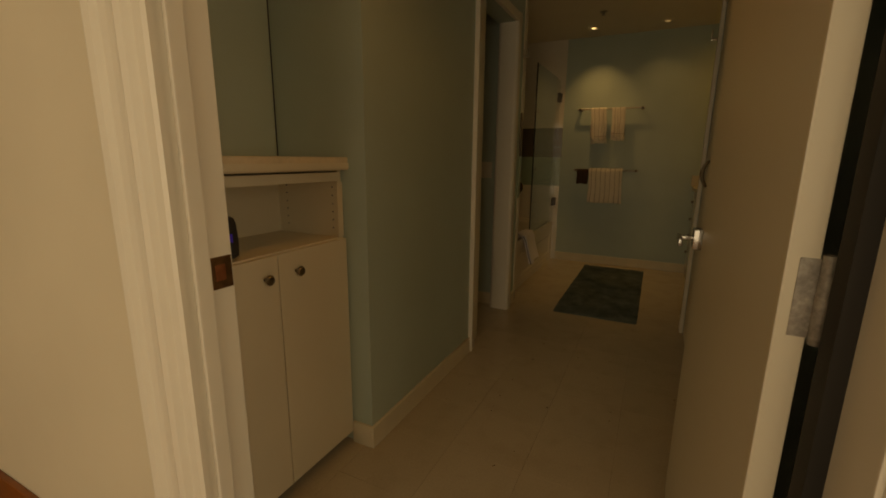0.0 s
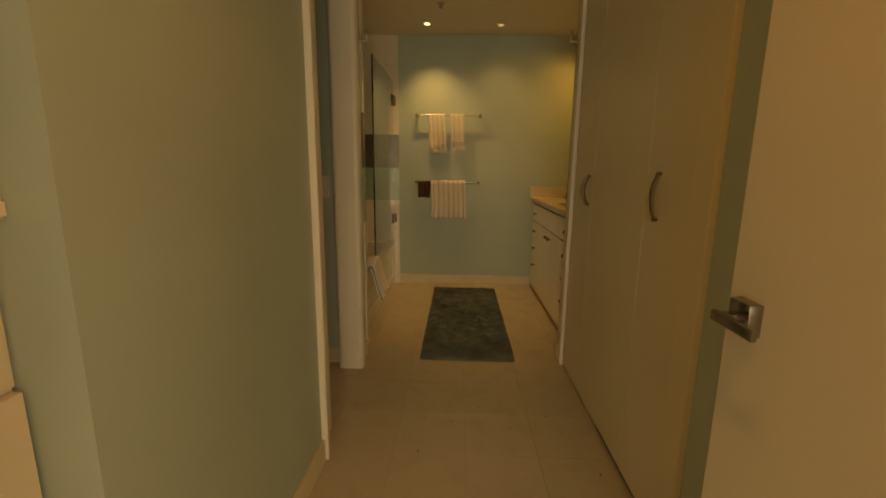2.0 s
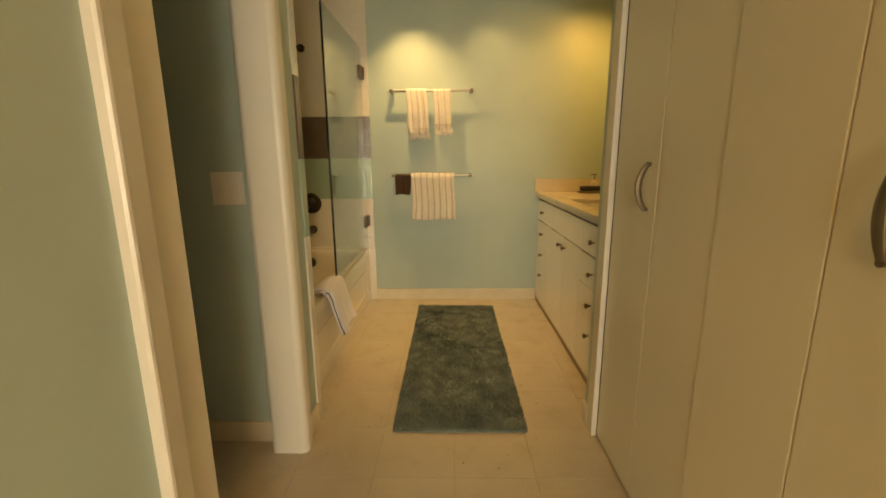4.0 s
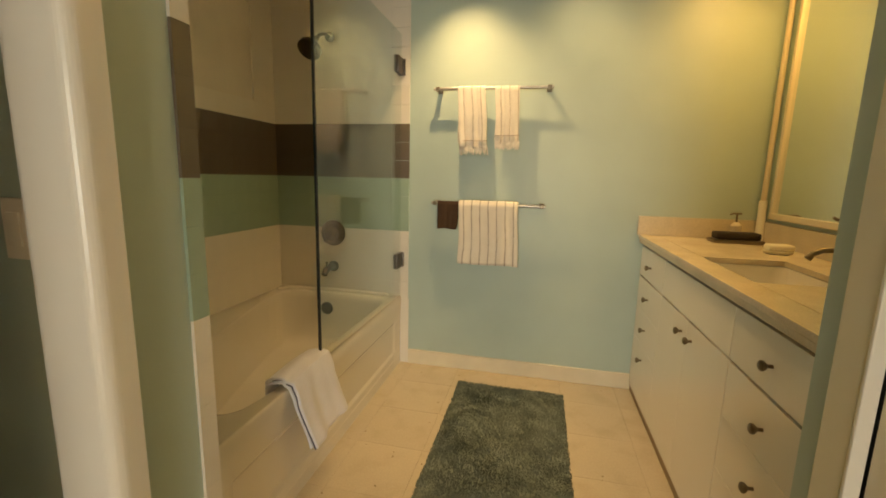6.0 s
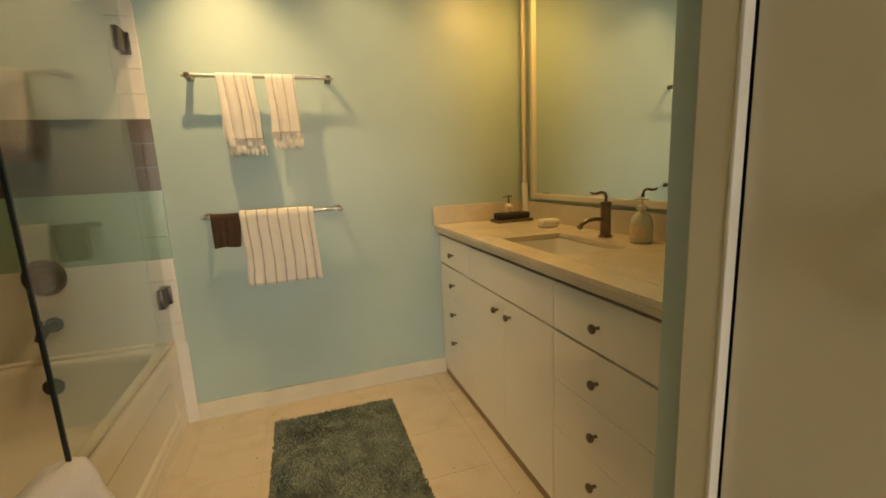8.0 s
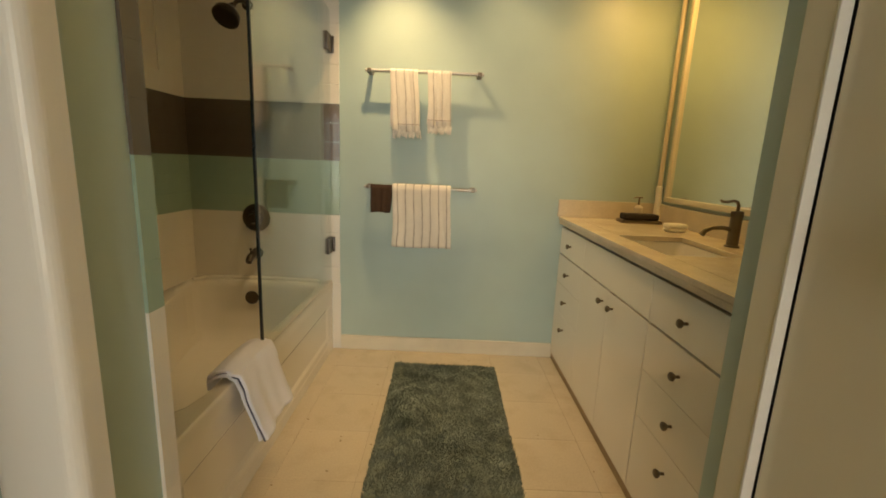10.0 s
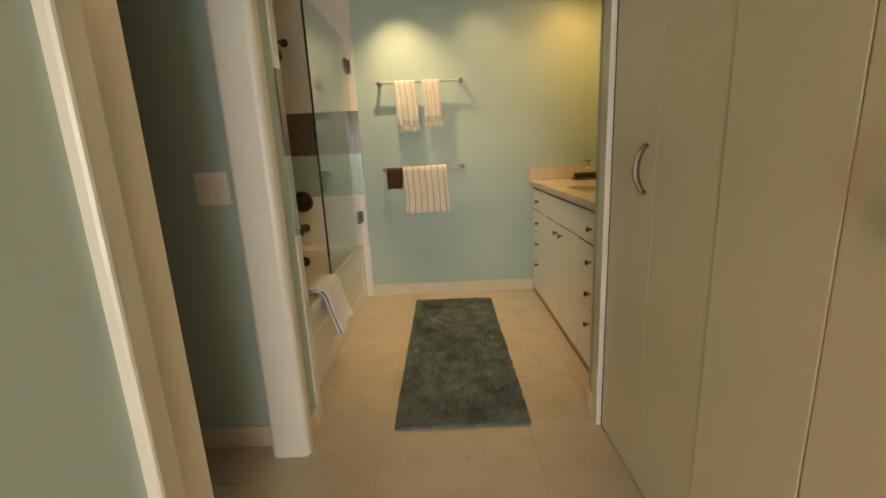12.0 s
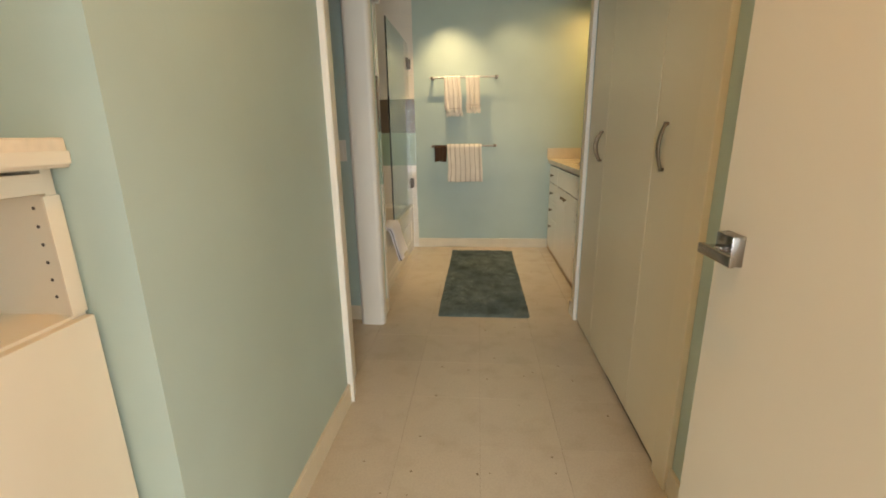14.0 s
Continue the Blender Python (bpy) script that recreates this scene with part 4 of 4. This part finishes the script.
def pile():
    rng = np.random.default_rng(4)
    n = 46000
    x = rng.uniform(RX0, RX1, n)
    y = rng.uniform(RY0, RY1, n)
    lump = np.sin(x * 31 + np.sin(y * 19) * 2) * np.sin(y * 27 + np.sin(x * 23) * 2)
    h = 0.011 + 0.0035 * lump + rng.uniform(-0.0015, 0.0025, n)
    ang = rng.uniform(0, 6.283, n)
    lean = rng.uniform(0.0015, 0.008, n)
    drift = 2.2 * np.sin(x * 6.0) + 2.6 * np.sin(y * 4.3 + 1.0)
    w = rng.uniform(0.0018, 0.0031, n)
    la = drift + rng.normal(0, 0.7, n)
    tx, ty = x + np.cos(la) * lean, y + np.sin(la) * lean
    px, py = np.cos(ang) * w, np.sin(ang) * w
    qx, qy = -np.sin(ang) * w, np.cos(ang) * w
    z0 = np.full(n, 0.006)
    v = np.empty((n, 4, 3))
    v[:, 0] = np.stack((x + px, y + py, z0), 1)
    v[:, 1] = np.stack((x - px * 0.6 + qx, y - py * 0.6 + qy, z0), 1)
    v[:, 2] = np.stack((x - px * 0.6 - qx, y - py * 0.6 - qy, z0), 1)
    v[:, 3] = np.stack((tx, ty, 0.006 + h), 1)
    base = (np.arange(n) * 4)[:, None]
    f = np.concatenate([base + np.array([[0, 1, 3]]), base + np.array([[1, 2, 3]]), base + np.array([[2, 0, 3]])])
    o = ORIGIN[rug.name]
    me = bpy.data.meshes.new("pile")
    me.from_pydata((v.reshape(-1, 3) - np.array(o)).tolist(), [], f.tolist())
    me.materials.append(rug_mat)
    ob = new("shag", me)
    ob.parent = rug
    tagged(ob, "soft teal shag pile", kind="stuff")


pile()

# ---- vanity ----
VX = 1.335
# the brown puts the shade under the vanity into the kickboard's colour
kick_mat = material("shade_brown_kickboard", (0.26, 0.19, 0.115), 0.5, var=0.12, scale=5, bump=0.04)
banks = ((-0.452, -0.004), (-1.622, -1.168))
rowz = ((0.042, 0.338), (0.342, 0.508), (0.512, 0.675), (0.686, 0.839))


def knob_bm(x, y, z):
    return lathe([(0.005, 0.0), (0.0048, -0.012), (0.010, -0.016), (0.0135, -0.021), (0.0135, -0.026), (0.009, -0.030), (0.002, -0.031)], (x, y, z), "x", 20)


for ya, yb in banks:
    unit = thing("drawer_unit", (VX + 0.28, (ya + yb) / 2, 0), "glossy white vanity drawer unit with four drawers", "vanity cabinet", "vanity units")
    part("carcass", box(VX + 0.055, ya, 0.055, 1.885, yb, 0.835), gloss_white, unit, smooth=False)
    part("kickboard", box(VX + 0.004, ya, 0.0, VX + 0.019, yb, 0.055), kick_mat, unit, "recessed kickboard coloured brown for the shade under the cabinet", smooth=False)
    for (za, zb), kz in zip(rowz, (0.268, 0.430, 0.592, 0.757)):
        dr = part("drawer", box(VX, ya + 0.0008, za - 0.001, VX + 0.018, yb - 0.0008, zb + 0.001, 0.0008), gloss_white, unit)
        part("knob", knob_bm(VX, -0.225 if ya > -1 else -1.388, kz), bronze, dr, "small bronze knob")
unit = thing("sink_cabinet", (VX + 0.28, -0.81, 0), "glossy white two-door cabinet under the sink", "vanity cabinet", "vanity units")
part("carcass", box(VX + 0.055, -1.166, 0.055, 1.885, -0.454, 0.70), gloss_white, unit, smooth=False)
part("kickboard", box(VX + 0.004, -1.166, 0.0, VX + 0.019, -0.454, 0.055), kick_mat, unit, "recessed kickboard coloured brown for the shade under the cabinet", smooth=False)
part("false_front", box(VX, -1.1655, 0.685, VX + 0.018, -0.4535, 0.839, 0.0008), gloss_white, unit)
for ya, yb, ky in ((-0.806, -0.454, -0.757), (-1.164, -0.810, -0.868)):
    d = part("door", box(VX, ya - 0.001, 0.042, VX + 0.018, yb + 0.001, 0.677, 0.0008), gloss_white, unit)
    part("knob", knob_bm(VX, ky, 0.620), bronze, d, "small bronze knob")

# counter with the sink's cut-out
CZ = 0.900
SX0, SX1, SY0, SY1 = 1.405, 1.690, -1.10, -0.665
ctr = thing("countertop", (1.6, -0.81, 0.864), "beige speckled quartz vanity countertop with double edge", "countertop")
bm = box(1.310, -1.686, 0.880, SX0, -0.002, CZ, 0.003)
box(SX1, -1.686, 0.880, 1.886, -0.002, CZ, 0.003, bm=bm)
box(SX0, SY1, 0.880, SX1, -0.002, CZ, bm=bm)
box(SX0, -1.686, 0.880, SX1, SY0, CZ, bm=bm)
part("slab", bm, stone, ctr)
part("edge_lower", box(1.316, -1.684, 0.858, 1.372, -0.003, 0.8795, 0.003), stone, ctr)
part("backsplash", box(1.866, -1.684, CZ, 1.8885, -0.021, 1.002, 0.003), stone, ctr)
part("side_splash", box(1.300, -0.020, CZ, 1.888, -0.002, 1.002, 0.003), stone, ctr)
sink = thing("sink", ((SX0 + SX1) / 2, (SY0 + SY1) / 2, 0.74), "white rectangular undermount porcelain sink", "sink")
bm = bmesh.new()
spec = [(-0.012, -0.012, 0.02, 0.879), (0.0, 0.0, 0.03, 0.877), (0.006, 0.006, 0.04, 0.84), (0.02, 0.02, 0.05, 0.775), (0.05, 0.05, 0.05, 0.752), (0.10, 0.14, 0.03, 0.745)]
rings = [ring(bm, SX0 + a, SY0 + b, SX1 - a, SY1 - b, r, z, 6) for a, b, r, z in spec]
for a, b in zip(rings, rings[1:]):
    k = len(a)
    for i in range(k):
        bm.faces.new((a[i], a[(i + 1) % k], b[(i + 1) % k], b[i]))
bm.faces.new(rings[-1])
bmesh.ops.recalc_face_normals(bm, faces=bm.faces)
part("bowl", bm, porcelain, sink)
part("drain", lathe([(0.024, 0.0), (0.024, 0.002), (0.018, 0.004)], ((SX0 + SX1) / 2, (SY0 + SY1) / 2, 0.7455), "z", 24), bronze, sink)

FX, FY = 1.782, -0.860
fc = thing("faucet", (FX, FY, CZ), "brushed gunmetal single-hole faucet with curled lever", "faucet")
part("base", lathe([(0.027, 0.0), (0.027, 0.005), (0.022, 0.008)], (FX, FY, CZ), "z", 28), bronze, fc)
part("body", lathe([(0.021, 0.006), (0.021, 0.118), (0.0225, 0.120), (0.0225, 0.140), (0.020, 0.143)], (FX, FY, CZ), "z", 28), bronze, fc)
part("spout", tube([(FX - 0.01, FY, CZ + 0.070), (FX - 0.05, FY, CZ + 0.076), (FX - 0.09, FY, CZ + 0.073), (FX - 0.116, FY, CZ + 0.060), (FX - 0.128, FY, CZ + 0.043)], [0.0095, 0.0085, 0.0085, 0.0095, 0.0115], 14), bronze, fc)
part("lever", tube([(FX, FY, CZ + 0.140), (FX, FY, CZ + 0.165), (FX - 0.006, FY, CZ + 0.178), (FX - 0.022, FY, CZ + 0.183), (FX - 0.045, FY, CZ + 0.178), (FX - 0.065, FY, CZ + 0.178), (FX - 0.074, FY, CZ + 0.184)], [0.0065, 0.0065, 0.0065, 0.006, 0.0055, 0.0055, 0.0045], 12), bronze, fc)

BX, BY = 1.795, -1.042
bt = thing("soap_bottle", (BX, BY, CZ), "pale green pump soap bottle with orange label", "soap bottle")
bm = lathe([(0.034, 0.0), (0.040, 0.004), (0.041, 0.03), (0.040, 0.07), (0.034, 0.095), (0.022, 0.110), (0.015, 0.116), (0.015, 0.124)], (BX, BY, CZ), "z", 32)
part("bottle", bm, bottle_mat, bt)
part("collar", lathe([(0.0165, 0.0), (0.0165, 0.014), (0.012, 0.016)], (BX, BY, CZ + 0.122), "z", 24), white_plastic, bt)
part("pump_stem", lathe([(0.005, 0.0), (0.005, 0.024)], (BX, BY, CZ + 0.136), "z", 12), white_plastic, bt)
part("pump_head", tube([(BX + 0.010, BY, CZ + 0.163), (BX - 0.015, BY, CZ + 0.165), (BX - 0.036, BY, CZ + 0.160)], [0.011, 0.010, 0.006], 12, 0.6), white_plastic, bt)
bm = bmesh.new()
lab = []
for i in range(9):
    a = radians(150 + i * 12)
    lab.append((bm.verts.new((BX + 0.0416 * math.cos(a), BY + 0.0416 * math.sin(a), CZ + 0.022)), bm.verts.new((BX + 0.0412 * math.cos(a), BY + 0.0412 * math.sin(a), CZ + 0.066))))
for a, b in zip(lab, lab[1:]):
    bm.faces.new((a[0], b[0], b[1], a[1]))
part("label", bm, label_mat, bt, "orange and white paper label")

sb = thing("soap_dish", (1.752, -0.475, CZ), "ivory soap bar on a low dish", "soap dish")
bm = lathe([(0.040, 0.0), (0.048, 0.004), (0.053, 0.013), (0.050, 0.014), (0.02, 0.011)], (0, 0, 0), "z", 40)
for v in bm.verts:
    v.co = Vector((1.752 + v.co.x * 1.06, -0.478 + v.co.y * 0.80, CZ + v.co.z))
part("dish", bm, soap_mat, sb)
bm = box(1.706, -0.512, CZ + 0.013, 1.800, -0.446, CZ + 0.041, 0.013, 4)
part("soap", bm, soap_mat, sb)
tr = thing("nail_brush_tray", (1.70, -0.135, CZ), "dark bristle brush lying in a bronze tray", "brush tray")
part("tray", box(1.606, -0.212, CZ, 1.826, -0.112, CZ + 0.018, 0.005, 2), bronze, tr)
part("brush", box(1.620, -0.202, CZ + 0.018, 1.812, -0.122, CZ + 0.052, 0.012, 4), bristle, tr)
hk = thing("small_pump", (1.755, -0.052, CZ), "small bronze pump dispenser beside the tray", "dispenser")
part("body", lathe([(0.022, 0.0), (0.024, 0.006), (0.024, 0.075), (0.014, 0.088), (0.008, 0.092)], (1.755, -0.052, CZ), "z", 24), beige_pipe, hk)
part("stem", lathe([(0.005, 0.0), (0.005, 0.045)], (1.755, -0.052, CZ + 0.09), "z", 12), bronze, hk)
part("nozzle", tube([(1.772, -0.052, CZ + 0.135), (1.735, -0.056, CZ + 0.136), (1.720, -0.058, CZ + 0.130)], [0.008, 0.008, 0.005], 12, 0.6), bronze, hk)

# mirror with its frame, and the painted pole in the corner
mr = thing("mirror_1", (1.885, -0.87, 1.02), "large wall mirror in a thin beige frame", "mirror")
MY0, MY1, MZ0, MZ1 = -1.66, -0.118, 1.020, 2.16
part("mirror_glass", box(1.876, MY0 + 0.02, MZ0 + 0.02, 1.8885, MY1 - 0.02, MZ1 - 0.02), mirror_mat, mr, smooth=False)
for d in ((MY0, MZ0, MY1, MZ0 + 0.028), (MY0, MZ1 - 0.028, MY1, MZ1), (MY1 - 0.026, MZ0 + 0.028, MY1, MZ1 - 0.028), (MY0, MZ0 + 0.028, MY0 + 0.026, MZ1 - 0.028)):
    part("frame_bar", box(1.862, d[0], d[1], 1.889, d[2], d[3], 0.004), material("cream_frame_paint", (0.74, 0.68, 0.54), 0.3) if "cream_frame_paint" not in bpy.data.materials else bpy.data.materials["cream_frame_paint"], mr)
pl = thing("corner_pole", (1.855, -0.055, CZ), "beige painted pole standing in the vanity corner", "pole")
part("shaft", tube([(1.862, -0.052, 1.085), (1.862, -0.052, H - 0.002)], 0.0125, 18), beige_pipe, pl)
part("coupling", lathe([(0.013, 0.0), (0.019, 0.004), (0.019, 0.038), (0.014, 0.044)], (1.862, -0.052, 1.062), "z", 20), white_plastic, pl)
part("foot", tube([(1.862, -0.052, 1.075), (1.858, -0.066, 1.0), (1.850, -0.085, CZ + 0.002)], [0.017, 0.019, 0.021], 16), white_plastic, pl, "white plastic foot")

vl = thing("vanity_light", (1.88, -0.46, 2.26), "vanity light bar above the mirror", "light fixture")
part("backplate", box(1.855, -0.80, 2.235, 1.889, -0.12, 2.295, 0.004), nickel, vl)
for y in (-0.68, -0.46, -0.24):
    part("shade", lathe([(0.020, 0.05), (0.030, 0.0), (0.045, -0.05), (0.043, -0.05), (0.018, 0.045)], (1.800, y, 2.28), "z", 24), white_plastic, vl)
    part("arm", tube([(1.855, y, 2.265), (1.82, y, 2.30), (1.80, y, 2.325)], 0.008, 10), nickel, vl)


# ---- ceiling fittings ----
def downlight(x, y, lit):
    dl = thing("recessed_downlight", (x, y, H), "small round recessed ceiling downlight", "downlight", "ceiling downlights")
    bm = lathe([(0.050, -0.001), (0.050, -0.004), (0.044, -0.007), (0.030, -0.006), (0.026, -0.002)], (x, y, H), "z", 32)
    part("trim_ring", bm, white_trim, dl)
    part("lamp", lathe([(0.022, -0.0065), (0.020, -0.0085), (0.004, -0.009)], (x, y, H), "z", 24), lit, dl, "lit halogen lamp")


downlight(0.296, -0.333, bulb_mat)
downlight(0.930, -0.300, bulb_dim)
# fitting made up to go with the added spot over the rug
downlight(0.86, -1.05, bulb_dim)
downlight(0.62, -3.95, bulb_mat)
sp = thing("ceiling_sprinkler", (0.434, -0.785, H), "small metal fire sprinkler in the ceiling", "sprinkler")
part("flange", lathe([(0.032, -0.001), (0.030, -0.005), (0.016, -0.008)], (0.434, -0.785, H), "z", 24), nickel, sp)
part("head", lathe([(0.010, 0.0), (0.009, -0.018), (0.018, -0.020), (0.018, -0.023), (0.004, -0.024)], (0.434, -0.785, H - 0.008), "z", 18), nickel, sp)

# ---- wall and floor pieces ----
PITCH = 0.1062
Z0 = 0.425


def tile_mesh(name, w, h, d, axis, mat, joint):
    """A glazed tile, its face towards -y ('y'), +y ('Y') or +x ('x'), with eased edges."""
    g, e = joint, joint * 0.8
    pts = []
    for inset, depth in ((g, 0.0), (g, d - e), (g + e, d)):
        for u, v in ((inset, inset), (w - inset, inset), (w - inset, h - inset), (inset, h - inset)):
            pts.append((u, v, depth))
    faces = [(8, 9, 10, 11)]
    for s in (0, 4):
        for i in range(4):
            faces.append((s + i, s + (i + 1) % 4, s + 4 + (i + 1) % 4, s + 4 + i))
    if axis == "y":
        co, flip = [(u, -dd, v) for u, v, dd in pts], False
    elif axis == "Y":
        co, flip = [(u, dd, v) for u, v, dd in pts], True
    else:
        co, flip = [(dd, u, v) for u, v, dd in pts], False
    me = bpy.data.meshes.new(name)
    me.from_pydata(co, [], [f[::-1] if flip else f for f in faces])
    me.materials.append(mat)
    return me


def row_material(r):
    return tile_green if 4 <= r < 7 else tile_brown if 7 <= r < 10 else tile_white


CACHE = {}


def lay(parent, axis, u0, cols, w, fixed, rows, skip=(), open_last=False):
    for r in rows:
        z = Z0 + r * PITCH
        h = min(PITCH, H - z)
        mat = row_material(r)
        for c in range(cols):
            if (c, r) in skip:
                continue
            joint = 0.0007 if open_last and c == cols - 1 else 0.00012
            key = (axis, round(w, 4), round(h, 4), mat.name, joint)
            if key not in CACHE:
                CACHE[key] = tile_mesh("tile", w, h, 0.008, axis, mat, joint)
            ob = new("tile", CACHE[key])
            ob.parent = parent
            u = u0 + c * w
            ob.location = (fixed, u, z) if axis == "x" else (u, fixed, z)


trim("tile_strip_tub_end", box(-0.048, -0.0085, 0.0, 0.004, -0.0005, Z0, 0.001), "white tile strip beside the tub", tile_white)
lay(wall_n, "y", -0.893, 8, 0.893 / 8, 0.0, range(19), open_last=True)
RECESS = {(c, r) for c in range(6, 14) for r in range(11, 16)}
wb = 1.67 / 16
lay(wall_b_low, "x", -1.67, 16, wb, -0.893, range(19), RECESS)
lay(wall_p, "Y", -0.893, 8, 0.893 / 8, -1.67, range(19))
lay(wall_p, "x", -1.722, 1, 0.050, WX, range(-4, 19))

# floor tiles
for (x0, y0, x1, y1) in ((-1.80, -4.50, 1.89, 0.0),):
    P = 0.305
    CUT = {}
    for i in range(-8, 5):
        for j in range(-6, 10):
            ax, bx = 0.641 + i * P, 0.641 + (i + 1) * P
            ay, by = -2.685 + j * P, -2.685 + (j + 1) * P
            ax, bx, ay, by = max(ax, x0), min(bx, x1), max(ay, y0), min(by, y1)
            if bx - ax < 0.01 or by - ay < 0.01:
                continue
            if bx < -0.06 and ay > -1.7 or ax > 1.45 or bx < -0.1 and by < -3.74:
                continue
            key = (round(bx - ax, 3), round(by - ay, 3))
            if key not in CUT:
                own = box(0.0004, 0.0004, -0.003, bx - ax - 0.0004, by - ay - 0.0004, 0.0, 0.0005, 1)
                CUT[key] = finish("vinyl_tile", own, vinyl, False)
            ob = new("vinyl_tile", CUT[key])
            ob.parent = floor
            ob.location = (ax, ay, 0.0)

# bedroom planks
for k in range(40):
    y = -4.50 - 0.088 * (k + 1)
    own = box(-2.6, y + 0.0006, -0.003, 3.6, y + 0.088 - 0.0006, 0.0, 0.0006, 1)
    ob = new("plank", finish("plank", own, wood, False))
    ob.parent = floor_bed
